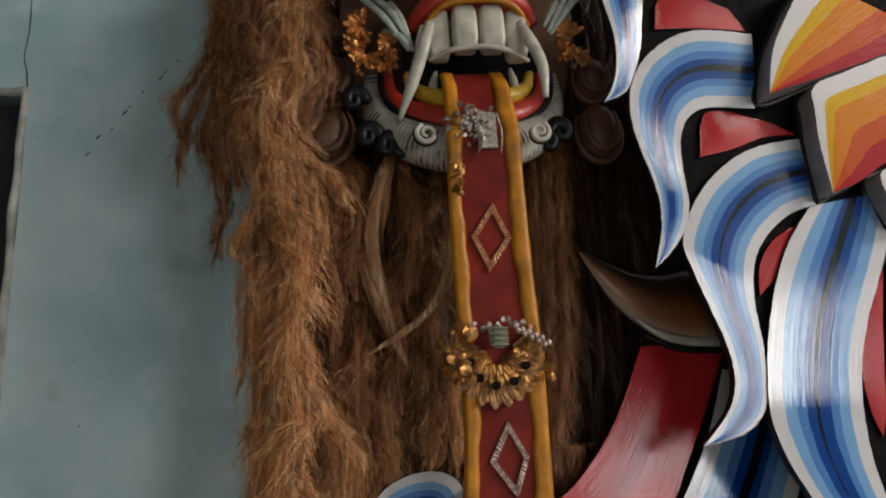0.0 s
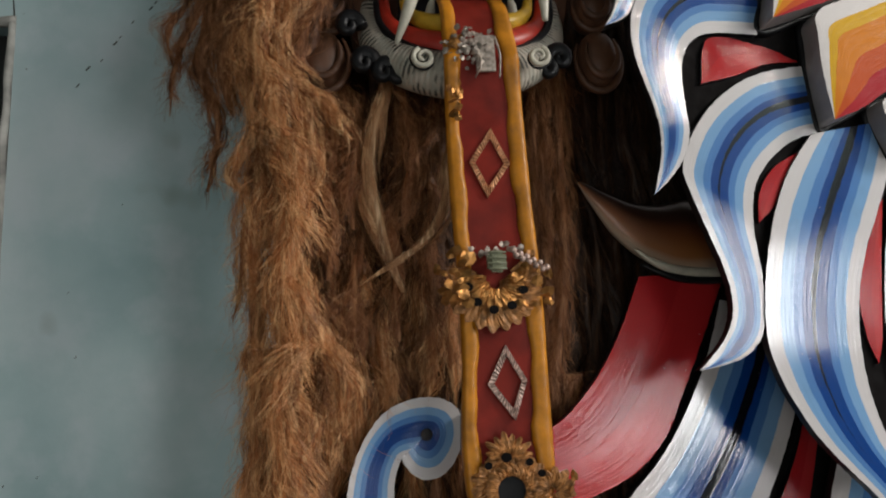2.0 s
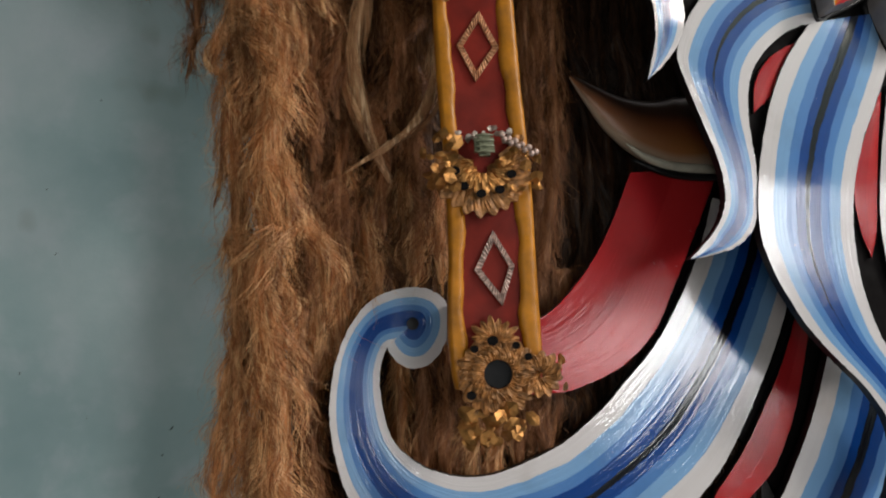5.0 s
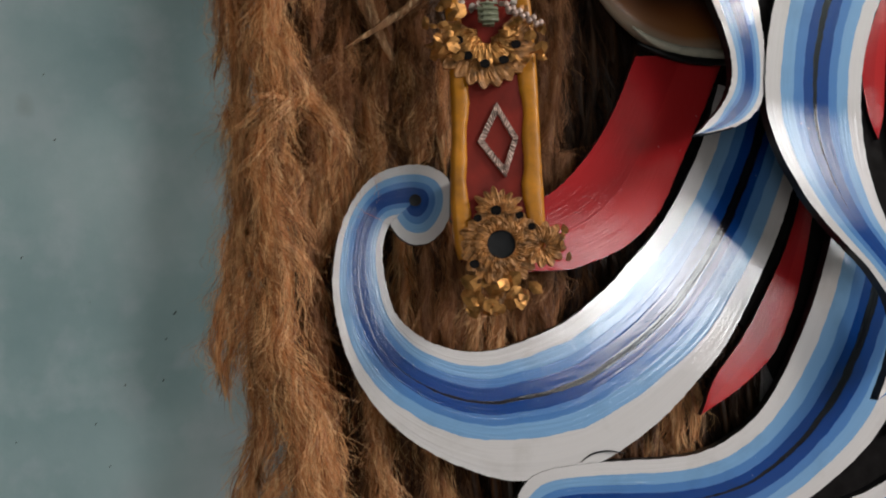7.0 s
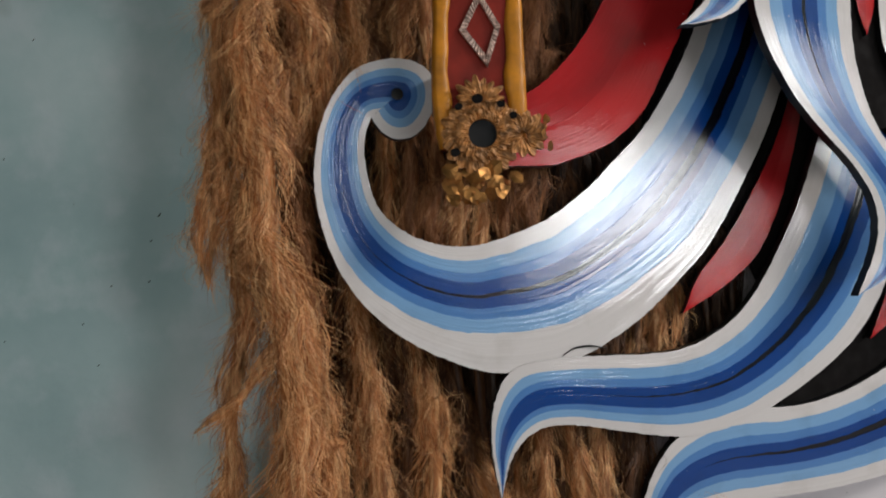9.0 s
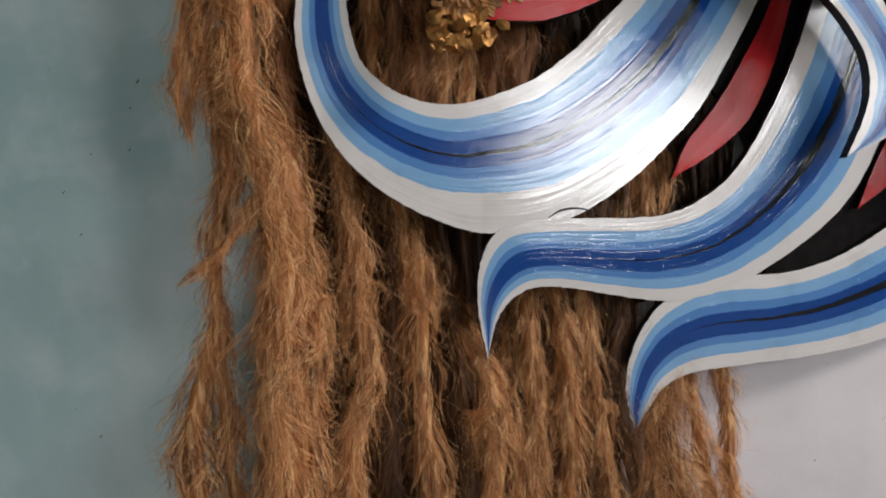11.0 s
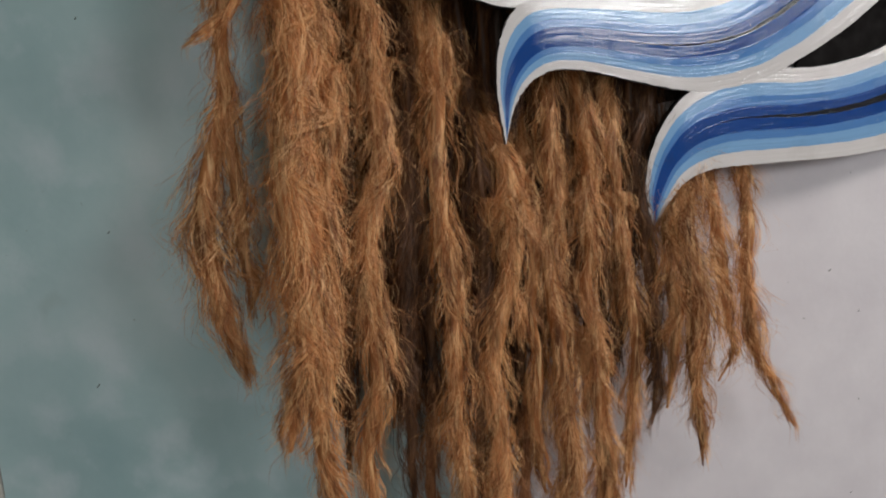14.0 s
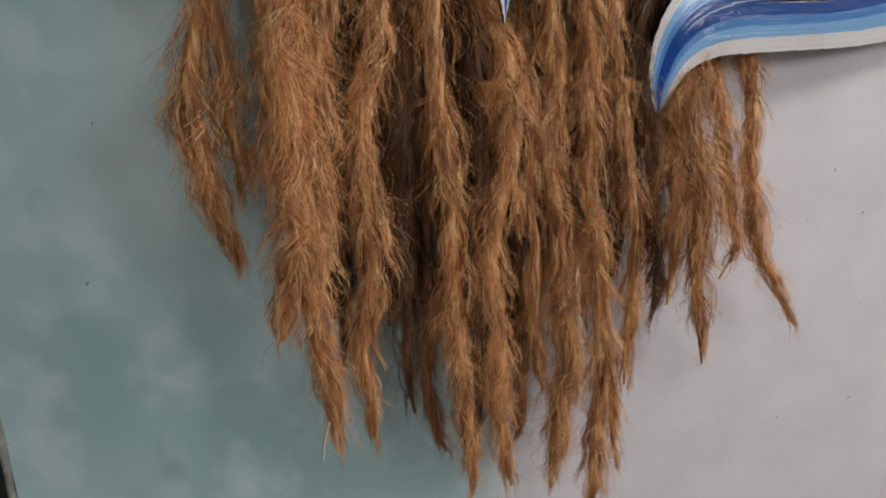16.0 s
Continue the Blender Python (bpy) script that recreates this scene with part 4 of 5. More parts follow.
gpart("rosette_plate", cog(RX, RZ - 0.002, RY + 0.002, 0.008, 0.066, 18, 0.010, rnd, a0=160, a1=385), M_GOLD_PAINT, tongue, "gilt leather plate of the rosette")
gpart("rosette_ring", cog(RX + 0.002, RZ + 0.004, RY - 0.008, 0.016, 0.048, 12, 0.013, rnd, a0=165, a1=375), M_GOLD, tongue, "inner gilt ring of the rosette")
gpart("rosette_pierced_hole", holes([(RX + 0.042 * math.cos(radians(t)), RZ + 0.042 * math.sin(radians(t)), 0.0075) for t in (190, 225, 262, 300, 340)], RY - 0.0115), M_BLACK_MATT, tongue, "flat black disc for the shade in a pierced opening")
jewel = box_mesh("jewel", (RX - 0.012, RY - 0.024, RZ + 0.012), (RX + 0.016, RY - 0.004, RZ + 0.044), M_JEWEL, 0.006)
part("jewel", jewel, tongue, "dull green ribbed glass stone")
for kz in range(4):
    tube_part("jewel_rib", [(RX - 0.011, RY - 0.023, RZ + 0.016 + 0.008 * kz), (RX + 0.002, RY - 0.026, RZ + 0.016 + 0.008 * kz), (RX + 0.015, RY - 0.023, RZ + 0.016 + 0.008 * kz)], (0.0016, 0.0022, 0.0016), M_JEWEL, tongue, sides=6)
gpart("foil_tuft", gather([scrap(RX + rnd.uniform(-0.085, -0.03), RZ + rnd.uniform(-0.03, 0.05), RY - rnd.uniform(0.002, 0.014), rnd.uniform(0.006, 0.013), rnd) for _ in range(22)]
                            + [scrap(RX + rnd.uniform(0.03, 0.08), RZ + rnd.uniform(-0.04, 0.02), RY - rnd.uniform(0.002, 0.012), rnd.uniform(0.005, 0.011), rnd) for _ in range(16)]), M_GOLD, tongue, "crumpled gold foil scraps")
gpart("silver_tuft", gather([scrap(RX - 0.035 + 0.075 * t + rnd.normal(0, 0.004), RZ + 0.048 + rnd.normal(0, 0.006), RY - 0.006, 0.006, rnd) for t in np.linspace(0, 1, 14)]), M_SILVER, tongue, "crumpled silver scraps")
gpart("bead_row", studs([(RX + 0.030 + 0.0095 * t, RZ + 0.046 - 0.0055 * t + rnd.normal(0, 0.001)) for t in range(6)] + [(RX + 0.033 + 0.0095 * t, RZ + 0.038 - 0.0055 * t) for t in range(5)], 0.0052, RY - 0.008, rnd), M_FLAKED, tongue, "double row of dull tarnished beads")

# the rosette at the end
BX, BZ, BY = 0.153, 1.338, TY - 0.008
gpart("rosette_rim", cog(BX, BZ, BY, 0.022, 0.058, 20, 0.010, rnd, lean=-0.02), M_GOLD_PAINT, tongue, "round gilt leather rosette with a toothed rim")
gpart("rosette_ring", cog(BX, BZ, BY - 0.006, 0.020, 0.040, 20, 0.007, rnd, thick=0.006), M_GOLD_PAINT, tongue, "raised toothed ring round the hole")
gpart("rosette_hole", holes([(BX, BZ, 0.023)], BY - 0.0005), M_BLACK, tongue, "flat black disc for the dark of the round hole")
gpart("rosette_fan", cog(BX + 0.058, BZ - 0.004, BY - 0.004, 0.004, 0.034, 12, 0.012, rnd, lean=-0.10), M_GOLD_PAINT, tongue, "small gilt fan beside the rosette")
gpart("rosette_fan", cog(BX - 0.002, BZ + 0.044, BY - 0.005, 0.004, 0.036, 9, 0.016, rnd, a0=-10, a1=190), M_GOLD_PAINT, tongue, "small gilt fan above the hole")
gpart("rosette_pierced_hole", holes([(BX - 0.006, BZ + 0.046, 0.008), (BX - 0.032, BZ + 0.036, 0.006), (BX + 0.026, BZ + 0.038, 0.006), (BX + 0.042, BZ + 0.022, 0.006), (BX - 0.04, BZ - 0.026, 0.007)], BY - 0.0125), M_BLACK_MATT, tongue, "flat black disc for the shade in a pierced opening")
gpart("foil_tuft", gather([scrap(BX - 0.002 + rnd.uniform(-0.050, 0.045), BZ - 0.066 + rnd.uniform(-0.028, 0.022), BY - rnd.uniform(-0.004, 0.014), rnd.uniform(0.008, 0.015), rnd) for _ in range(26)]), M_GOLD, tongue, "hanging crumpled gold foil scraps")
gpart("foil_tuft", gather([scrap(BX + 0.086 + rnd.normal(0, 0.003), BZ + dz, BY - 0.010, 0.0055, rnd, 1.4) for dz in (0.016, -0.004, -0.022)]), M_GOLD, tongue, "bright gold foil scraps")

# torn silver ornament under the jaw
part("mirror_chip", box_mesh("mirror_chip", (0.140, float(tongue_y(1.98)) - 0.007, 1.952), (0.170, float(tongue_y(1.98)) - 0.002, 2.012), M_SILVER, 0.001), tongue, "small dull silver plate")
gpart("silver_tuft", gather([scrap(0.130 + rnd.normal(0, 0.016), 1.994 + rnd.normal(0, 0.016), float(tongue_y(1.99)) - rnd.uniform(0.004, 0.016), rnd.uniform(0.003, 0.0065), rnd) for _ in range(64)]), M_SILVER, tongue, "torn silvery foil ornament")
gpart("foil_tuft", gather([scrap(0.106 + rnd.normal(0, 0.005), 1.998 + rnd.normal(0, 0.008), float(tongue_y(1.99)) - 0.010, rnd.uniform(0.005, 0.009), rnd) for _ in range(8)]
                            + [scrap(0.108 + rnd.normal(0, 0.005), 1.92 + rnd.normal(0, 0.022), float(tongue_y(1.92)) - 0.006, rnd.uniform(0.005, 0.009), rnd) for _ in range(14)]), M_GOLD, tongue, "gold foil scraps on the edging")
for xs, zs in (((0.172, 2.012), (0.176, 1.945)), ((0.146, 1.975), (0.138, 1.945)), ((0.128, 2.03), (0.124, 2.02))):
    tube_part("silver_wire", [(xs[0], float(tongue_y(xs[1])) - 0.012, xs[1]), (0.5 * (xs[0] + zs[0]) + 0.004, float(tongue_y(xs[1])) - 0.014, 0.5 * (xs[1] + zs[1])), (zs[0], float(tongue_y(zs[1])) - 0.010, zs[1])], (0.002, 0.002, 0.001), M_SILVER, tongue, "bent silver wire", sides=6)

M_CHEEK = plain("orange_gilt_leather", (0.36, 0.13, 0.025), 0.36, 0.6, 60, metal=0.35, bump=0.8)
# gold cheek ornaments
for cx, cz, r, a0 in ((-0.034, 2.200, 0.030, 60), (-0.030, 2.150, 0.034, 120), (-0.002, 2.135, 0.030, 200), (0.012, 2.165, 0.024, 20), (-0.045, 2.175, 0.026, 150),
                      (0.318, 2.180, 0.028, 0), (0.326, 2.135, 0.026, 300), (0.300, 2.150, 0.024, 240)):
    gpart("cheek_leaf", cog(cx, cz, -0.215 - 0.2 * r, 0.004, r, 7, r * 0.45, rnd, a0=a0, a1=a0 + 230, lean=-0.35), M_CHEEK, mask, "curled orange gilt leather leaf")
for cx, cz in ((-0.048, 2.130), (-0.050, 2.165), (-0.040, 2.105), (0.333, 2.122), (0.326, 2.145)):
    gpart("foil_tuft", gather([scrap(cx + rnd.normal(0, 0.004), cz + rnd.normal(0, 0.008), -0.232, rnd.uniform(0.003, 0.006), rnd, 1.5) for _ in range(4)]), M_GOLD, mask, "bright gold foil glints")

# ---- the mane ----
# flat sheet behind the locks, dark as the shade seen between them
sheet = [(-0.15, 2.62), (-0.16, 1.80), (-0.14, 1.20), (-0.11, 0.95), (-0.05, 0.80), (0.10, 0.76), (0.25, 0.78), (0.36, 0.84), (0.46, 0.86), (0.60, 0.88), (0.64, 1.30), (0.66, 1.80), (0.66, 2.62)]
mane = slab("mane", sheet, (-0.018, 0, 0), M_MANE_GAP, mask, "long mane of golden brown raffia fibre", 0.012)


def strands(path, radius, count, rnd, length=(0.045, 0.11), twist=3.0, frizz=0.0034, width=0.00085, segs=10, stray=0.20, curl=1.3, smooth=False):
    """Arrays of many thin fibres in tapering tufts round a core, which together make one hanging lock along a path."""
    line = spline(path, 160)
    total = np.linalg.norm(np.diff(line, axis=0), axis=1).sum()
    grid = np.linspace(0, 1, 160)
    groups = max(4, count // (60 if smooth else 15))
    gid = rnd.randint(0, groups, count)
    g_len = np.minimum(rnd.uniform(*length, groups) / total, 0.95)
    g_s = np.maximum(rnd.uniform(-0.3 * g_len, 1 - 0.75 * g_len), 0)
    g_th = rnd.uniform(-2.15, 2.15, groups) - 0.5 * np.pi
    g_out = np.where(rnd.rand(groups) < (0.0 if smooth else 0.35), rnd.uniform(1.1, 1.7, groups), rnd.uniform(0.65, 1.08, groups))
    g_lean = rnd.normal(0, 0.15 if smooth else 0.75 * curl, groups)
    loose = rnd.rand(count) < (0.02 if smooth else stray)
    ln = g_len[gid] * rnd.uniform(0.75, 1.08, count)
    s0 = np.clip(g_s[gid] + rnd.normal(0, 0.010, count) / total, 0, 0.985)
    q = np.linspace(0, 1, segs)
    raw = s0[:, None] + ln[:, None] * q[None]
    s = np.minimum(raw, 1.0)
    c = np.stack([np.interp(s, grid, line[:, k]) for k in range(3)], -1)
    rad = np.interp(s, np.linspace(0, 1, len(radius)), radius)
    rho = (g_out[gid] * np.where(loose, rnd.uniform(0.9, 1.7, count), 1.0))[:, None] * np.interp(q, (0, 0.3, 0.75, 1), (0.50, 0.80, 1.02, 1.15))[None]
    th = (g_th[gid] + np.where(loose, rnd.normal(0, 0.6, count), rnd.normal(0, 0.14, count)))[:, None]
    th = th + twist * (s - s.mean(1)[:, None]) * total + g_lean[gid][:, None] * (q[None] - 0.4)
    frizz = 0.0010 if smooth else frizz
    amp = frizz * (0.3 + q[None]) * np.where(loose, 3.0, 1.0)[:, None]
    off = np.zeros((count, segs, 3))
    g_w, g_p = rnd.uniform(30, 70, groups), rnd.rand(groups, 3) * 6.28
    for k in range(3):
        size = (1.0, 0.7, 0.3)[k]
        off[..., k] += 1.6 * curl * amp * size * np.sin(s * total * g_w[gid][:, None] + g_p[gid, k][:, None])
        off[..., k] += 0.5 * amp * size * np.sin(s * total * rnd.uniform(60, 160, count)[:, None] + rnd.rand(count)[:, None] * 6.28)
    own = rnd.normal(0, 0.0026, (count, 1, 3)) * np.interp(q, (0, 0.5, 1), (1.0, 0.8, 0.25))[None, :, None]
    p = c + off + own
    p[..., 0] += rad * rho * np.cos(th)
    p[..., 1] += rad * rho * np.sin(th)
    p[..., 2] -= np.maximum(0, raw - 1.0) * total
    tan = np.gradient(p, axis=1)
    tan /= np.maximum(np.linalg.norm(tan, axis=2), 1e-9)[..., None]
    # each ribbon lies on the lock's round surface
    axis = np.stack([0.8 * np.cos(th), 0.8 * np.sin(th) - 0.35, np.zeros_like(th)], -1) + rnd.normal(0, 0.22, (count, 1, 3))
    side = np.cross(tan, axis)
    side /= np.maximum(np.linalg.norm(side, axis=2), 1e-9)[..., None]
    w = width * rnd.uniform(0.5, 1.3, count)[:, None, None] * np.where(loose, 0.55, 1.0)[:, None, None] * (1 - 0.75 * q ** 3)[None, :, None]
    v = np.stack([p - side * w * 0.5, p + side * w * 0.5], 2).reshape(-1, 3)
    k = np.arange(count * segs * 2).reshape(count, segs, 2)
    f = np.stack([k[:, :-1, 0], k[:, :-1, 1], k[:, 1:, 1], k[:, 1:, 0]], -1).reshape(-1, 4)
    # the felted core of the lock
    core_r = np.minimum(1, np.arange(30) / 4) * 0.58 * np.interp(np.linspace(0, 1, 30), np.linspace(0, 1, len(radius)), radius)
    cl, ang = spline(path, 30), np.linspace(0, 2 * np.pi, 8, endpoint=False)
    core = cl[:, None] + core_r[:, None, None] * np.stack([np.cos(ang), np.sin(ang), 0 * ang], -1)[None]
    kc = np.arange(240).reshape(30, 8) + len(v)
    kr = np.roll(kc, -1, 1)
    fc = np.stack([kc[:-1], kr[:-1], kr[1:], kc[1:]], -1).reshape(-1, 4)
    return np.vstack([v, core.reshape(-1, 3)]), np.vstack([f, fc])


def fast_mesh(name, v, f, mat):
    me = bpy.data.meshes.new(name)
    me.vertices.add(len(v))
    me.vertices.foreach_set("co", np.asarray(v, np.float32).ravel())
    me.loops.add(f.size)
    me.loops.foreach_set("vertex_index", f.ravel().astype(np.int32))
    me.polygons.add(len(f))
    me.polygons.foreach_set("loop_start", np.arange(0, f.size, 4, dtype=np.int32))
    me.polygons.foreach_set("use_smooth", np.ones(len(f), bool))
    me.materials.append(mat)
    me.update(calc_edges=True)
    return me


hair_rnd = np.random.RandomState(11)


def lock(path, radius, mat=None, label="", share=1.0, **kw):
    """One lock of the mane, with as many fibres as its surface asks for."""
    # the lock grows out from among the others a little above its first point
    first, rise = np.asarray(path[0]), np.asarray(path[0]) - np.asarray(path[1])
    start = first + rise / np.linalg.norm(rise) * (0.16 if label.startswith("feathery") else 0.07) + np.array((0, 0.025, 0))
    path, radius = [tuple(start)] + list(path), (0.6 * radius[0],) + tuple(radius)
    if label.startswith("feathery"):
        radius = tuple(0.88 * r for r in radius)
    elif label.startswith("thin curling"):
        radius = tuple(1.3 * r for r in radius)
    run = np.linalg.norm(np.diff(np.asarray(path), axis=0), axis=1).sum()
    kw.setdefault("twist", hair_rnd.choice((-1, 1)) * hair_rnd.uniform(1, 6))
    v, f = strands(path, radius, int(share * 168000 * run * (float(np.mean(radius)) + 0.002)), hair_rnd, **kw)
    return part("hair_lock", fast_mesh("hair_lock", v, f, mat or M_FIBRE), mane, label)


# locks close to the wall, coloured near black for the shade in the gaps
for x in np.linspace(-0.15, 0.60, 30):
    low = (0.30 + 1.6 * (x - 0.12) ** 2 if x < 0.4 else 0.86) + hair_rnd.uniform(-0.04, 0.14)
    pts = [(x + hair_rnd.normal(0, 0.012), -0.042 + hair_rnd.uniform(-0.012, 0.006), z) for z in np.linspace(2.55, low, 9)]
    lock(pts, (0.013, 0.016, 0.017, 0.018, 0.010), M_FIBRE_DEEP_SHADE, "under-lock of the mane, near black for the shade in the gaps", 0.14, width=0.0022, length=(0.12, 0.30), segs=7)

# locks behind the hanging ones, their shade put into a darker fibre colour
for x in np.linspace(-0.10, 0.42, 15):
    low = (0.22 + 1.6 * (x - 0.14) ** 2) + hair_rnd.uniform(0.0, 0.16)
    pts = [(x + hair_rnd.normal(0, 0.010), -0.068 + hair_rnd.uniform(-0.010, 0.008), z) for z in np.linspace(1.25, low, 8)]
    lock(pts, (0.012, 0.016, 0.017, 0.017, 0.004), M_FIBRE_SHADE, "inner lock of the mane, shade put into its colour", 0.4, width=0.0012)
# matted locks beside the jaw, from the outer wisps inward
lock([(-0.269, -0.150, 2.354), (-0.299, -0.150, 2.212), (-0.321, -0.150, 2.149), (-0.355, -0.150, 2.087), (-0.342, -0.150, 2.018)], (0.0180, 0.0148, 0.0107, 0.0074, 0.0016), M_FIBRE_MID, "thin brown wisp", stray=0.5)
lock([(-0.268, -0.150, 2.315), (-0.290, -0.150, 2.185), (-0.312, -0.150, 2.113), (-0.341, -0.150, 2.035), (-0.349, -0.150, 1.943)], (0.0148, 0.0131, 0.0098, 0.0066, 0.0016), M_FIBRE_MID, "thin brown wisp", stray=0.5)
lock([(-0.283, -0.150, 2.203), (-0.288, -0.150, 2.095), (-0.302, -0.150, 2.026), (-0.276, -0.150, 1.958), (-0.272, -0.150, 1.900), (-0.289, -0.150, 1.813)], (0.0197, 0.0230, 0.0230, 0.0139, 0.0066, 0.0016), M_FIBRE_MID, "thin brown wisp", stray=0.4)
lock([(-0.261, -0.150, 2.354), (-0.267, -0.150, 2.221), (-0.257, -0.150, 2.148), (-0.272, -0.150, 2.077), (-0.255, -0.150, 1.991)], (0.0246, 0.0262, 0.0246, 0.0246, 0.0066), M_FIBRE_MID, stray=0.3)
lock([(-0.236, -0.170, 2.340), (-0.251, -0.170, 2.227), (-0.233, -0.170, 2.120), (-0.259, -0.170, 2.017), (-0.246, -0.170, 1.934)], (0.0230, 0.0262, 0.0262, 0.0246, 0.0049), M_FIBRE_MID, stray=0.3)
lock([(-0.203, -0.200, 2.319), (-0.213, -0.200, 2.191), (-0.195, -0.200, 2.121), (-0.225, -0.200, 2.070), (-0.236, -0.200, 2.012)], (0.0279, 0.0279, 0.0246, 0.0180, 0.0049), M_FIBRE_MID)
lock([(-0.170, -0.200, 2.319), (-0.182, -0.200, 2.209), (-0.170, -0.200, 2.130), (-0.199, -0.200, 2.053), (-0.207, -0.200, 1.979)], (0.0279, 0.0279, 0.0262, 0.0213, 0.0066), M_FIBRE_MID)
lock([(-0.133, -0.210, 2.312), (-0.159, -0.210, 2.176), (-0.144, -0.210, 2.107), (-0.169, -0.210, 2.031), (-0.146, -0.210, 1.974), (-0.094, -0.210, 1.932), (-0.054, -0.210, 1.872)], (0.0262, 0.0262, 0.0262, 0.0230, 0.0205, 0.0148, 0.0033), curl=1.6)
lock([(-0.175, -0.220, 2.119), (-0.201, -0.220, 2.028), (-0.180, -0.220, 1.963), (-0.167, -0.220, 1.891), (-0.135, -0.220, 1.837), (-0.142, -0.220, 1.777)], (0.0246, 0.0295, 0.0279, 0.0279, 0.0230, 0.0066), curl=1.6)
lock([(-0.114, -0.200, 2.319), (-0.119, -0.200, 2.209), (-0.104, -0.200, 2.120), (-0.132, -0.200, 2.044), (-0.147, -0.200, 1.970)], (0.0213, 0.0213, 0.0197, 0.0164, 0.0066), M_FIBRE_MID)
lock([(-0.220, -0.190, 1.983), (-0.207, -0.190, 1.910), (-0.226, -0.190, 1.855), (-0.241, -0.190, 1.817), (-0.215, -0.190, 1.792)], (0.0164, 0.0164, 0.0139, 0.0082, 0.0025), curl=1.5)
lock([(-0.136, -0.200, 1.945), (-0.116, -0.200, 1.881), (-0.110, -0.200, 1.826), (-0.133, -0.200, 1.774)], (0.0197, 0.0197, 0.0139, 0.0033), curl=1.5)
lock([(-0.182, -0.170, 1.990), (-0.196, -0.170, 1.892), (-0.185, -0.170, 1.805), (-0.195, -0.170, 1.714)], (0.0262, 0.0295, 0.0295, 0.0164), M_FIBRE_MID)
# the main lock of the outer side, from the jaw to its tip
lock([(-0.168, -0.210, 1.879), (-0.145, -0.210, 1.794), (-0.148, -0.210, 1.728), (-0.163, -0.210, 1.664), (-0.156, -0.210, 1.601), (-0.148, -0.210, 1.553), (-0.147, -0.215, 1.552), (-0.168, -0.215, 1.480), (-0.162, -0.215, 1.399), (-0.151, -0.215, 1.328), (-0.152, -0.215, 1.284), (-0.156, -0.215, 1.214), (-0.137, -0.215, 1.151), (-0.124, -0.215, 1.073), (-0.120, -0.215, 0.996), (-0.120, -0.210, 0.941), (-0.129, -0.210, 0.869), (-0.140, -0.210, 0.796), (-0.136, -0.210, 0.705), (-0.131, -0.210, 0.626), (-0.134, -0.210, 0.546), (-0.154, -0.210, 0.474), (-0.171, -0.210, 0.399)], (0.0164, 0.0312, 0.0328, 0.0344, 0.0344, 0.0344, 0.0328, 0.0328, 0.0328, 0.0328, 0.0344, 0.0344, 0.0344, 0.0344, 0.0369, 0.0394, 0.0410, 0.0410, 0.0394, 0.0361, 0.0312, 0.0279, 0.0180, 0.0049), label="thick feathery outer lock of golden brown raffia", curl=1.3)
lock([(-0.099, -0.200, 1.102), (-0.092, -0.200, 1.007), (-0.093, -0.200, 0.913), (-0.080, -0.195, 0.926), (-0.085, -0.195, 0.830), (-0.102, -0.195, 0.716), (-0.106, -0.195, 0.621), (-0.128, -0.190, 0.433), (-0.120, -0.190, 0.346), (-0.109, -0.190, 0.274), (-0.107, -0.190, 0.210)], (0.0131, 0.0164, 0.0180, 0.0197, 0.0197, 0.0213, 0.0246, 0.0279, 0.0213, 0.0148, 0.0033))
# the slimmer lock along the outer edge
lock([(-0.204, -0.190, 1.816), (-0.212, -0.190, 1.734), (-0.205, -0.190, 1.668), (-0.204, -0.190, 1.590), (-0.204, -0.190, 1.522), (-0.203, -0.195, 1.551), (-0.207, -0.195, 1.428), (-0.209, -0.195, 1.348), (-0.216, -0.195, 1.269), (-0.185, -0.195, 1.296), (-0.190, -0.195, 1.233), (-0.192, -0.195, 1.170), (-0.187, -0.195, 1.107), (-0.199, -0.195, 1.037), (-0.211, -0.195, 0.983), (-0.213, -0.180, 0.948), (-0.219, -0.180, 0.882), (-0.244, -0.180, 0.809), (-0.262, -0.180, 0.733), (-0.258, -0.180, 0.662), (-0.245, -0.180, 0.588), (-0.224, -0.180, 0.501)], (0.0148, 0.0197, 0.0197, 0.0197, 0.0189, 0.0164, 0.0164, 0.0148, 0.0148, 0.0197, 0.0205, 0.0213, 0.0180, 0.0148, 0.0139, 0.0164, 0.0197, 0.0246, 0.0279, 0.0262, 0.0164, 0.0016), label="slim outer lock of golden brown raffia", curl=1.3)
lock([(-0.214, -0.185, 0.852), (-0.211, -0.185, 0.761), (-0.212, -0.185, 0.675), (-0.197, -0.185, 0.638), (-0.216, -0.185, 0.591)], (0.0115, 0.0164, 0.0164, 0.0098, 0.0016), curl=1.8)
lock([(-0.193, -0.200, 1.503), (-0.190, -0.200, 1.431), (-0.201, -0.200, 1.352), (-0.215, -0.200, 1.289), (-0.224, -0.200, 1.219), (-0.233, -0.200, 1.145)], (0.0164, 0.0164, 0.0131, 0.0107, 0.0074, 0.0016), stray=0.4)
lock([(-0.220, -0.200, 1.348), (-0.232, -0.200, 1.270), (-0.241, -0.200, 1.201), (-0.233, -0.200, 1.151)], (0.0098, 0.0098, 0.0074, 0.0016), stray=0.4)
lock([(-0.216, -0.200, 1.740), (-0.224, -0.200, 1.675), (-0.229, -0.200, 1.632), (-0.238, -0.200, 1.598)], (0.0098, 0.0098, 0.0066, 0.0016), stray=0.5)
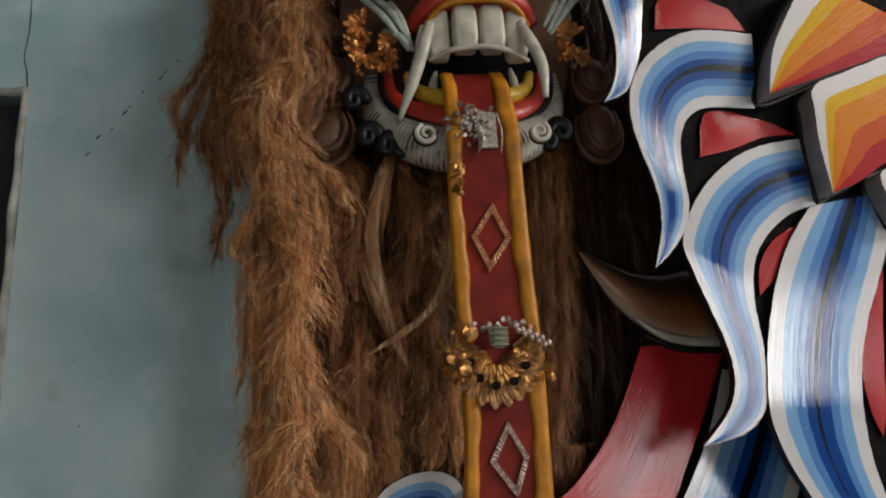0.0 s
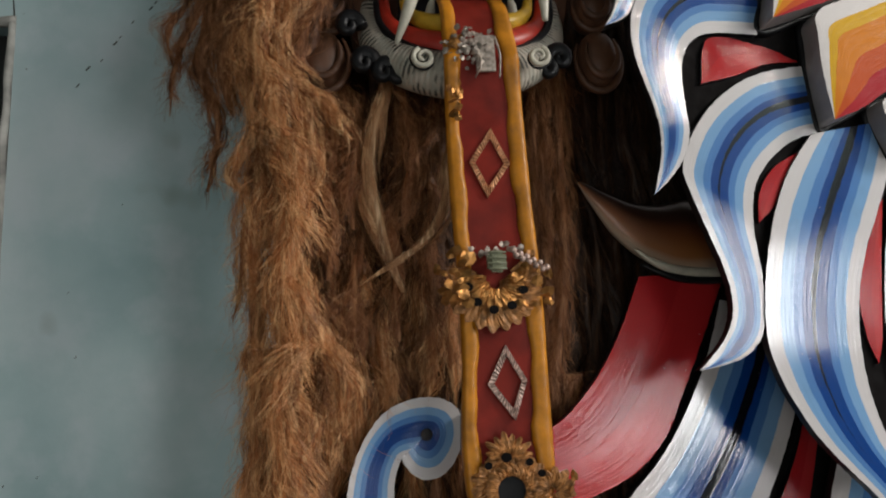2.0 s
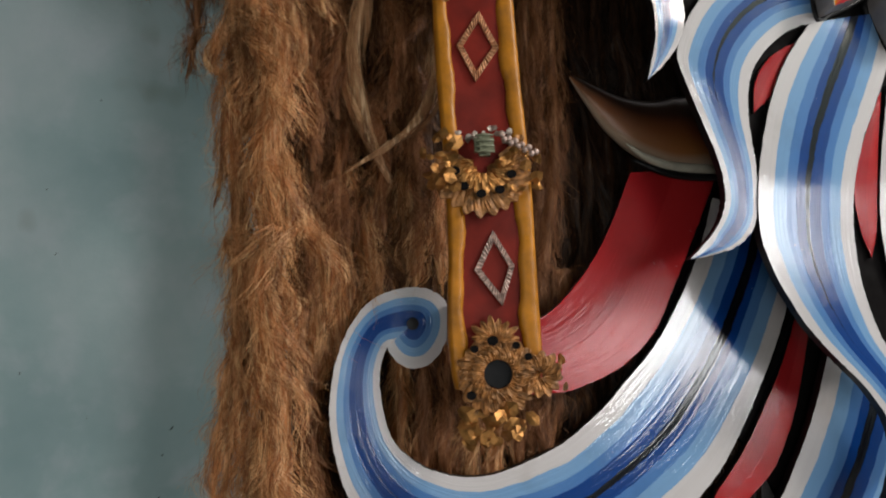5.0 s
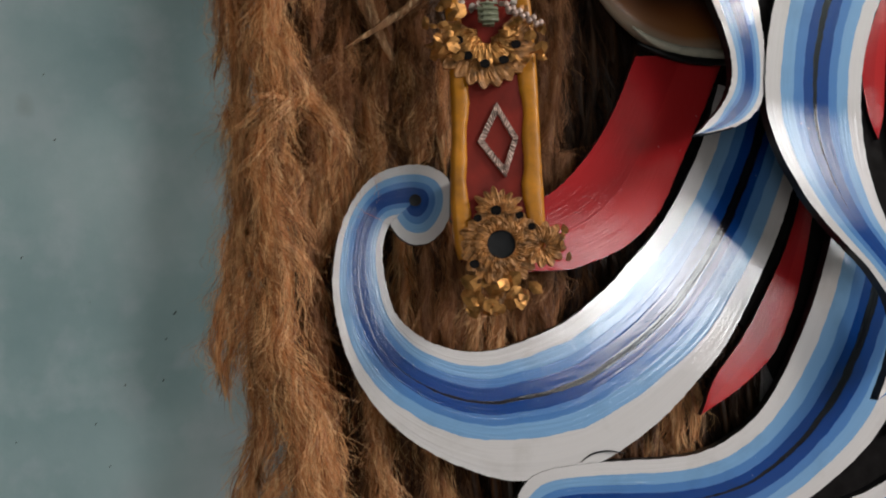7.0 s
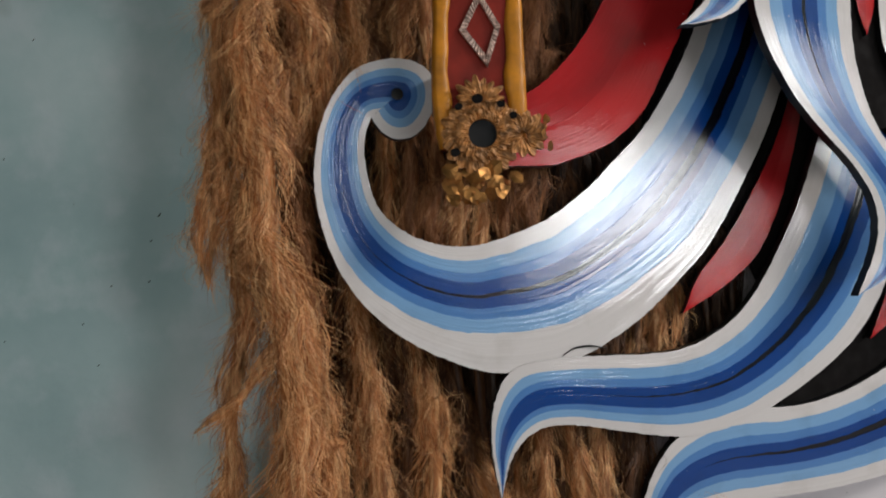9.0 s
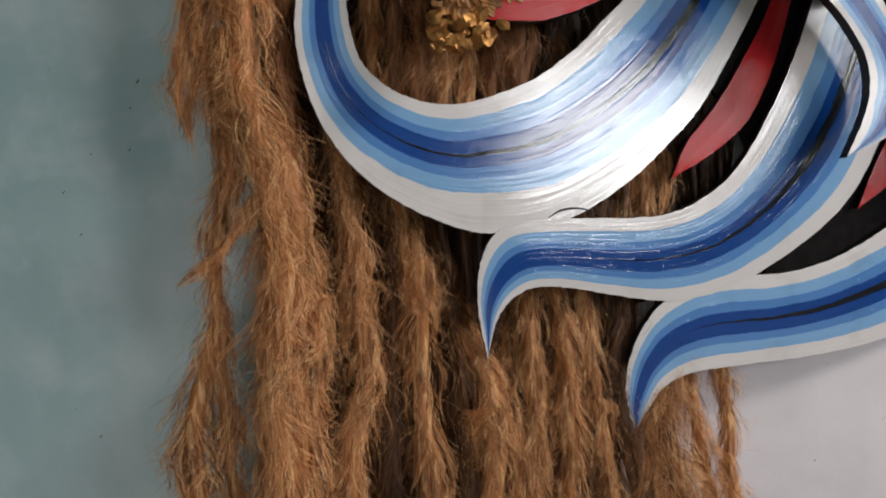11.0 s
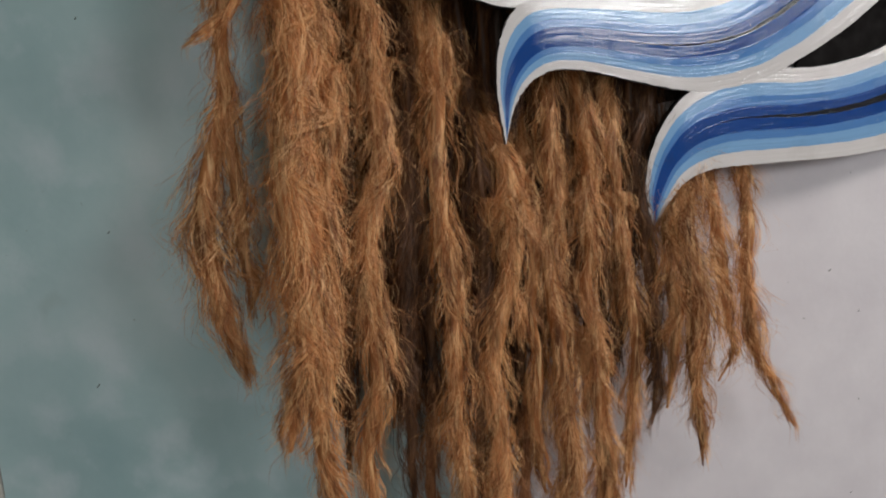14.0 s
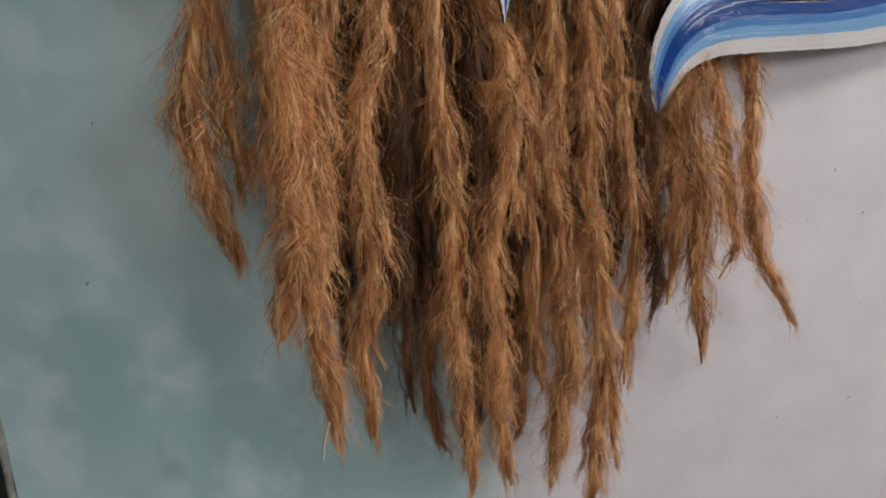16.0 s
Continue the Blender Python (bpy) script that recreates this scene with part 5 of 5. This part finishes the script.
lock([(-0.152, -0.225, 1.049), (-0.188, -0.225, 1.002), (-0.224, -0.225, 0.978), (-0.253, -0.225, 0.956)], (0.0107, 0.0090, 0.0066, 0.0025), label="loose lock sticking out sideways")
lock([(-0.178, -0.215, 1.340), (-0.159, -0.215, 1.261), (-0.173, -0.215, 1.200), (-0.153, -0.215, 1.137), (-0.164, -0.215, 1.076)], (0.0115, 0.0164, 0.0148, 0.0131, 0.0033), curl=1.8)
lock([(-0.163, -0.225, 1.624), (-0.142, -0.225, 1.557), (-0.159, -0.225, 1.501), (-0.130, -0.225, 1.444), (-0.140, -0.225, 1.389)], (0.0131, 0.0180, 0.0180, 0.0148, 0.0033), curl=1.8)
lock([(-0.132, -0.215, 1.631), (-0.120, -0.215, 1.575), (-0.087, -0.215, 1.532), (-0.071, -0.215, 1.490), (-0.082, -0.215, 1.444)], (0.0148, 0.0180, 0.0180, 0.0131, 0.0033), curl=1.5)
# inner locks between the outer side and the tongue; the first six have shade in their colour
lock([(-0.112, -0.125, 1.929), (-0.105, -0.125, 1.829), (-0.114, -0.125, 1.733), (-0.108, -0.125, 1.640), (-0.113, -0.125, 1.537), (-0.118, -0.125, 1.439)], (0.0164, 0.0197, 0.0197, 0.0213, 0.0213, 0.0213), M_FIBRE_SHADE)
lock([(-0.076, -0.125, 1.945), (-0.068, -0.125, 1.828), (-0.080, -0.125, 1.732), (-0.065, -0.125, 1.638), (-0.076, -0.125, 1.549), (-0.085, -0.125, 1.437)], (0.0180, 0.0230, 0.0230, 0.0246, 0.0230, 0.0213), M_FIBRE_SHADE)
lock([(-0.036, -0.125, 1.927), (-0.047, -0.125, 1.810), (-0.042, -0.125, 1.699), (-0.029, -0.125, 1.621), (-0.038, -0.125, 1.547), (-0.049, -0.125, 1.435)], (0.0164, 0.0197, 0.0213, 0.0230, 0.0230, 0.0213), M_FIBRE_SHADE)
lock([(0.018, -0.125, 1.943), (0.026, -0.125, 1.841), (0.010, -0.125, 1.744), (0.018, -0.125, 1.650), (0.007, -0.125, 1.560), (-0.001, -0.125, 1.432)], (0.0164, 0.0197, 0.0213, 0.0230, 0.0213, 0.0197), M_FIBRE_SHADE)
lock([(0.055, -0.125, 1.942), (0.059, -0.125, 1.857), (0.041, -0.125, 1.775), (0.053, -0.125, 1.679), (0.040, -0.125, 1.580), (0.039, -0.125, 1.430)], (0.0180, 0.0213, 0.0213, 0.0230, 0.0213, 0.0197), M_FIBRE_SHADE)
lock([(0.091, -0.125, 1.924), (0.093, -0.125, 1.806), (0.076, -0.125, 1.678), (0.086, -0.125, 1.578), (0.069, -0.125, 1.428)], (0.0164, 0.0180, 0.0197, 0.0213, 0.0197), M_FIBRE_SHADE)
lock([(-0.048, -0.145, 1.639), (-0.061, -0.145, 1.565), (-0.055, -0.145, 1.492), (-0.067, -0.145, 1.422), (-0.061, -0.145, 1.352)], (0.0131, 0.0197, 0.0213, 0.0197, 0.0066))
lock([(-0.004, -0.145, 1.615), (-0.018, -0.145, 1.548), (-0.007, -0.145, 1.482), (-0.019, -0.145, 1.426), (-0.016, -0.145, 1.370)], (0.0131, 0.0197, 0.0197, 0.0180, 0.0066))
lock([(0.049, -0.145, 1.628), (0.055, -0.145, 1.560), (0.056, -0.145, 1.501), (0.044, -0.145, 1.458)], (0.0115, 0.0213, 0.0213, 0.0066))
lock([(0.097, -0.145, 1.614), (0.089, -0.145, 1.543), (0.091, -0.145, 1.477)], (0.0131, 0.0180, 0.0066))
lock([(-0.093, -0.145, 1.611), (-0.087, -0.145, 1.537), (-0.099, -0.145, 1.466), (-0.093, -0.145, 1.395), (-0.100, -0.145, 1.327)], (0.0131, 0.0180, 0.0197, 0.0180, 0.0082))
lock([(-0.095, -0.150, 1.604), (-0.113, -0.150, 1.499), (-0.123, -0.150, 1.414), (-0.118, -0.150, 1.329), (-0.107, -0.150, 1.229), (-0.104, -0.150, 1.115), (-0.105, -0.150, 1.020)], (0.0148, 0.0180, 0.0180, 0.0180, 0.0180, 0.0164, 0.0115), M_FIBRE_MID)
lock([(-0.059, -0.152, 1.940), (-0.049, -0.152, 1.869), (-0.065, -0.152, 1.805), (-0.057, -0.152, 1.742)], (0.0115, 0.0197, 0.0197, 0.0066), M_FIBRE_MID, curl=1.7, length=(0.04, 0.09))
lock([(0.037, -0.152, 1.937), (0.049, -0.152, 1.874), (0.035, -0.152, 1.802), (0.022, -0.152, 1.731)], (0.0115, 0.0205, 0.0197, 0.0066), M_FIBRE_MID, curl=1.7, length=(0.04, 0.09))
lock([(0.078, -0.152, 1.915), (0.063, -0.152, 1.849), (0.076, -0.152, 1.784), (0.060, -0.152, 1.714)], (0.0115, 0.0197, 0.0180, 0.0066), M_FIBRE_MID, curl=1.7, length=(0.04, 0.09))
lock([(-0.090, -0.152, 1.878), (-0.100, -0.152, 1.806), (-0.087, -0.152, 1.743), (-0.099, -0.152, 1.660)], (0.0115, 0.0197, 0.0197, 0.0066), M_FIBRE_MID, curl=1.7, length=(0.04, 0.09))
lock([(0.006, -0.152, 1.739), (0.014, -0.152, 1.677), (0.004, -0.152, 1.618), (0.008, -0.152, 1.559)], (0.0115, 0.0197, 0.0180, 0.0066), M_FIBRE_MID, curl=1.7, length=(0.04, 0.09))
lock([(-0.049, -0.152, 1.695), (-0.060, -0.152, 1.628), (-0.049, -0.152, 1.569), (-0.060, -0.152, 1.506)], (0.0115, 0.0197, 0.0197, 0.0066), M_FIBRE_MID, curl=1.7, length=(0.04, 0.09))
lock([(0.064, -0.152, 1.691), (0.069, -0.152, 1.622), (0.055, -0.152, 1.564), (0.059, -0.152, 1.499)], (0.0115, 0.0197, 0.0180, 0.0066), M_FIBRE_MID, curl=1.7, length=(0.04, 0.09))
# smooth twisted locks under the jaw
lock([(-0.002, -0.165, 1.961), (-0.023, -0.165, 1.889), (-0.031, -0.165, 1.825), (-0.022, -0.165, 1.769), (-0.009, -0.165, 1.707), (0.018, -0.165, 1.635)], (0.0107, 0.0180, 0.0205, 0.0205, 0.0172, 0.0049), M_FIBRE_PALE, "thick smooth twisted lock", twist=9, smooth=True)
lock([(0.104, -0.190, 1.838), (0.091, -0.190, 1.772), (0.056, -0.190, 1.714), (0.003, -0.190, 1.677), (-0.049, -0.190, 1.645)], (0.0131, 0.0164, 0.0172, 0.0156, 0.0049), M_FIBRE_PALE, "smooth lock sweeping sideways", twist=8, smooth=True)
# brown locks beyond the tongue
lock([(0.315, -0.100, 2.026), (0.305, -0.100, 1.865), (0.298, -0.100, 1.682), (0.266, -0.100, 1.495), (0.289, -0.100, 1.485), (0.269, -0.100, 1.348)], (0.0126, 0.0180, 0.0180, 0.0180, 0.0180, 0.0072), M_FIBRE_MID)
lock([(0.268, -0.100, 2.027), (0.259, -0.100, 1.866), (0.254, -0.100, 1.684), (0.223, -0.100, 1.498), (0.246, -0.100, 1.487), (0.227, -0.100, 1.350)], (0.0103, 0.0148, 0.0148, 0.0148, 0.0148, 0.0059), M_FIBRE_MID)
lock([(0.226, -0.100, 2.028), (0.219, -0.100, 1.867), (0.214, -0.100, 1.686), (0.185, -0.100, 1.500), (0.209, -0.100, 1.488), (0.191, -0.100, 1.351)], (0.0115, 0.0164, 0.0164, 0.0164, 0.0164, 0.0066), M_FIBRE_MID)
lock([(0.289, -0.100, 2.027), (0.280, -0.100, 1.865), (0.273, -0.100, 1.684), (0.242, -0.100, 1.497), (0.265, -0.100, 1.486), (0.246, -0.100, 1.349)], (0.0092, 0.0131, 0.0131, 0.0131, 0.0131, 0.0052), M_FIBRE_MID)
# short tufts behind the big curl
lock([(0.023, -0.110, 1.341), (0.023, -0.110, 1.289), (0.013, -0.110, 1.229), (0.016, -0.110, 1.168)], (0.0090, 0.0180, 0.0180, 0.0072))
lock([(0.063, -0.110, 1.357), (0.064, -0.110, 1.304), (0.053, -0.110, 1.243), (0.056, -0.110, 1.183)], (0.0082, 0.0164, 0.0164, 0.0066), M_FIBRE_MID)
lock([(0.098, -0.110, 1.338), (0.098, -0.110, 1.285), (0.088, -0.110, 1.224), (0.090, -0.110, 1.163)], (0.0098, 0.0197, 0.0197, 0.0079), M_FIBRE_MID)
lock([(0.136, -0.110, 1.309), (0.136, -0.110, 1.256), (0.126, -0.110, 1.196), (0.128, -0.110, 1.135)], (0.0098, 0.0197, 0.0197, 0.0079))
lock([(0.170, -0.110, 1.280), (0.170, -0.110, 1.228), (0.159, -0.110, 1.168), (0.161, -0.110, 1.107)], (0.0090, 0.0180, 0.0180, 0.0072))
lock([(0.215, -0.110, 1.332), (0.214, -0.110, 1.278), (0.203, -0.110, 1.217), (0.205, -0.110, 1.156)], (0.0090, 0.0180, 0.0180, 0.0072), M_FIBRE_MID)
lock([(0.253, -0.110, 1.357), (0.253, -0.110, 1.303), (0.241, -0.110, 1.241), (0.242, -0.110, 1.179)], (0.0082, 0.0164, 0.0164, 0.0066), M_FIBRE_MID)
lock([(0.424, -0.060, 1.118), (0.427, -0.060, 1.054), (0.417, -0.060, 1.001), (0.397, -0.060, 0.931)], (0.0092, 0.0115, 0.0115, 0.0080))
lock([(0.457, -0.060, 1.116), (0.461, -0.060, 1.052), (0.450, -0.060, 0.998), (0.430, -0.060, 0.928)], (0.0105, 0.0131, 0.0131, 0.0092))
lock([(0.491, -0.060, 1.114), (0.495, -0.060, 1.049), (0.484, -0.060, 0.996), (0.463, -0.060, 0.926)], (0.0079, 0.0098, 0.0098, 0.0069))
# the hanging locks of the lower edge
lock([(-0.026, -0.125, 1.093), (-0.018, -0.132, 1.008), (-0.025, -0.138, 0.943), (-0.025, -0.145, 0.878), (-0.019, -0.150, 0.942), (-0.015, -0.150, 0.865), (-0.017, -0.150, 0.786), (-0.036, -0.150, 0.705), (-0.046, -0.150, 0.623), (-0.039, -0.150, 0.490), (-0.047, -0.150, 0.430), (-0.065, -0.150, 0.370), (-0.060, -0.150, 0.278), (-0.056, -0.150, 0.187)], (0.0131, 0.0197, 0.0221, 0.0221, 0.0221, 0.0238, 0.0230, 0.0271, 0.0279, 0.0254, 0.0230, 0.0197, 0.0164, 0.0033), label="feathery hanging lock of golden brown raffia")
lock([(0.060, -0.120, 1.019), (0.073, -0.130, 0.951), (0.072, -0.140, 0.886), (0.075, -0.145, 0.970), (0.072, -0.145, 0.916), (0.072, -0.145, 0.860), (0.063, -0.145, 0.780), (0.072, -0.145, 0.697), (0.075, -0.145, 0.612), (0.077, -0.145, 0.513), (0.077, -0.145, 0.444), (0.072, -0.145, 0.382), (0.082, -0.145, 0.307), (0.088, -0.145, 0.211), (0.091, -0.145, 0.086)], (0.0115, 0.0180, 0.0197, 0.0205, 0.0205, 0.0213, 0.0230, 0.0230, 0.0213, 0.0213, 0.0221, 0.0213, 0.0205, 0.0164, 0.0049), label="feathery hanging lock of golden brown raffia")
lock([(0.152, -0.110, 0.818), (0.174, -0.122, 0.765), (0.177, -0.135, 0.697), (0.174, -0.135, 0.736), (0.177, -0.135, 0.672), (0.169, -0.135, 0.606), (0.150, -0.135, 0.540), (0.135, -0.135, 0.463), (0.144, -0.135, 0.381), (0.140, -0.135, 0.288), (0.143, -0.135, 0.190), (0.157, -0.135, 0.087)], (0.0148, 0.0230, 0.0279, 0.0312, 0.0312, 0.0279, 0.0262, 0.0230, 0.0205, 0.0205, 0.0164, 0.0041), label="feathery hanging lock of golden brown raffia")
lock([(0.243, -0.095, 0.872), (0.239, -0.113, 0.794), (0.245, -0.130, 0.726), (0.245, -0.130, 0.724), (0.228, -0.130, 0.652), (0.235, -0.130, 0.584), (0.242, -0.130, 0.515), (0.246, -0.130, 0.443), (0.254, -0.130, 0.369), (0.261, -0.130, 0.293), (0.240, -0.130, 0.197), (0.223, -0.130, 0.076)], (0.0180, 0.0197, 0.0197, 0.0197, 0.0230, 0.0262, 0.0246, 0.0262, 0.0279, 0.0271, 0.0221, 0.0049), label="feathery hanging lock of golden brown raffia")
lock([(0.294, -0.093, 0.878), (0.303, -0.112, 0.790), (0.290, -0.130, 0.722), (0.292, -0.130, 0.713), (0.296, -0.130, 0.648), (0.287, -0.130, 0.581), (0.299, -0.130, 0.510), (0.304, -0.130, 0.438), (0.307, -0.130, 0.364), (0.313, -0.130, 0.287), (0.303, -0.130, 0.190), (0.294, -0.130, 0.035)], (0.0148, 0.0180, 0.0189, 0.0180, 0.0197, 0.0205, 0.0205, 0.0197, 0.0213, 0.0213, 0.0197, 0.0098), label="feathery hanging lock of golden brown raffia")
lock([(0.307, -0.130, 0.364), (0.321, -0.130, 0.286), (0.326, -0.130, 0.207), (0.337, -0.130, 0.093)], (0.0131, 0.0164, 0.0131, 0.0033), label="feathery hanging lock of golden brown raffia")
lock([(0.341, -0.088, 0.866), (0.342, -0.104, 0.786), (0.347, -0.120, 0.707), (0.340, -0.120, 0.727), (0.349, -0.120, 0.644), (0.361, -0.120, 0.565), (0.371, -0.120, 0.485), (0.366, -0.120, 0.412), (0.359, -0.120, 0.337), (0.352, -0.120, 0.240)], (0.0115, 0.0131, 0.0139, 0.0148, 0.0148, 0.0164, 0.0164, 0.0164, 0.0148, 0.0033), label="feathery hanging lock of golden brown raffia")
# locks in M_FIBRE_SHADE have the shade behind the front ones in their colour
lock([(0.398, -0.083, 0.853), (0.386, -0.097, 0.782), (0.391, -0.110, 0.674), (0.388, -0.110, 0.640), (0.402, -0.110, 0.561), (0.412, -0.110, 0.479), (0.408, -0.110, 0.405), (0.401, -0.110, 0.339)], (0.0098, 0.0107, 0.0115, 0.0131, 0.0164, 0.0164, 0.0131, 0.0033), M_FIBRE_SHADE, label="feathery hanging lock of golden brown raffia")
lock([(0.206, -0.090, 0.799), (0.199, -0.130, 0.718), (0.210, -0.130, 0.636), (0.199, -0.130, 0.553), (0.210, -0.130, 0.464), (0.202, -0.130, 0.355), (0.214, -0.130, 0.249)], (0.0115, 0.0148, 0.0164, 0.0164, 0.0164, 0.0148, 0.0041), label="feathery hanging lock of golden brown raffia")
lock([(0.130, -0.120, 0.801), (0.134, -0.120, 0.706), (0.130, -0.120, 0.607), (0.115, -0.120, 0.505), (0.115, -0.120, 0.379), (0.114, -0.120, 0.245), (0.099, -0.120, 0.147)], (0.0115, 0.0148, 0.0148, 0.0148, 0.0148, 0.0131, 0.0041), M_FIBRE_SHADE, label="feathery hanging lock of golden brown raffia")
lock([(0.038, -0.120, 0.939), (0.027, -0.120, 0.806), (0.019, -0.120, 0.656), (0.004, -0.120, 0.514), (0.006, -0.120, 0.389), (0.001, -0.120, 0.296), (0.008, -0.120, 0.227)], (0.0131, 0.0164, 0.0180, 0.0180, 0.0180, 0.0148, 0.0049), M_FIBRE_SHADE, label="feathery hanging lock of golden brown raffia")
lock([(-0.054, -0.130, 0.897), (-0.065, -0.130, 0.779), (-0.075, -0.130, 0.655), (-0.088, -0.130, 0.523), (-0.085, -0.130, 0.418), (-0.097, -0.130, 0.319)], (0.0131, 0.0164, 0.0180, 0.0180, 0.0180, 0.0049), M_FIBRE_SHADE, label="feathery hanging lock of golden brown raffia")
lock([(0.042, -0.100, 0.379), (0.032, -0.100, 0.284), (0.036, -0.100, 0.205), (0.056, -0.100, 0.141)], (0.0131, 0.0148, 0.0115, 0.0025), M_FIBRE_MID)
lock([(0.196, -0.100, 0.364), (0.189, -0.100, 0.268), (0.182, -0.100, 0.188), (0.166, -0.100, 0.139)], (0.0131, 0.0148, 0.0115, 0.0025), M_FIBRE_MID)
# thin curling locks at the far edge
lock([(0.494, -0.050, 0.789), (0.478, -0.075, 0.746), (0.452, -0.115, 0.671), (0.462, -0.115, 0.602), (0.477, -0.115, 0.530), (0.470, -0.115, 0.448), (0.479, -0.115, 0.362), (0.487, -0.115, 0.259)], (0.0164, 0.0197, 0.0246, 0.0271, 0.0230, 0.0139, 0.0098, 0.0016), label="thin curling lock at the edge of the mane")
lock([(0.447, -0.060, 0.713), (0.430, -0.115, 0.604), (0.440, -0.115, 0.532), (0.435, -0.115, 0.451), (0.425, -0.115, 0.367)], (0.0131, 0.0164, 0.0148, 0.0107, 0.0025), label="thin curling lock at the edge of the mane")
lock([(0.523, -0.040, 0.797), (0.520, -0.060, 0.744), (0.514, -0.100, 0.658), (0.526, -0.100, 0.587), (0.535, -0.100, 0.505), (0.545, -0.100, 0.448), (0.520, -0.100, 0.399)], (0.0098, 0.0115, 0.0139, 0.0123, 0.0082, 0.0057, 0.0016), label="thin curling lock at the edge of the mane", curl=1.5)
lock([(0.580, -0.035, 0.803), (0.577, -0.055, 0.750), (0.572, -0.095, 0.663), (0.566, -0.095, 0.584), (0.575, -0.095, 0.510), (0.588, -0.095, 0.443), (0.626, -0.095, 0.372), (0.661, -0.095, 0.302)], (0.0082, 0.0098, 0.0115, 0.0139, 0.0148, 0.0107, 0.0049, 0.0012), label="thin curling lock at the edge of the mane")
tube_part("pale_string", [(-0.120, -0.205, 0.267), (-0.130, -0.205, 0.238), (-0.135, -0.205, 0.205)], (0.0016, 0.0022, 0.0014), M_TOOTH, mane, "short pale string at the tip of a lock", sides=6)
for ob in (mask, ):
    inv = Matrix.Translation(-Vector(mask.location))
    for child in mask.children:
        child.matrix_parent_inverse = inv
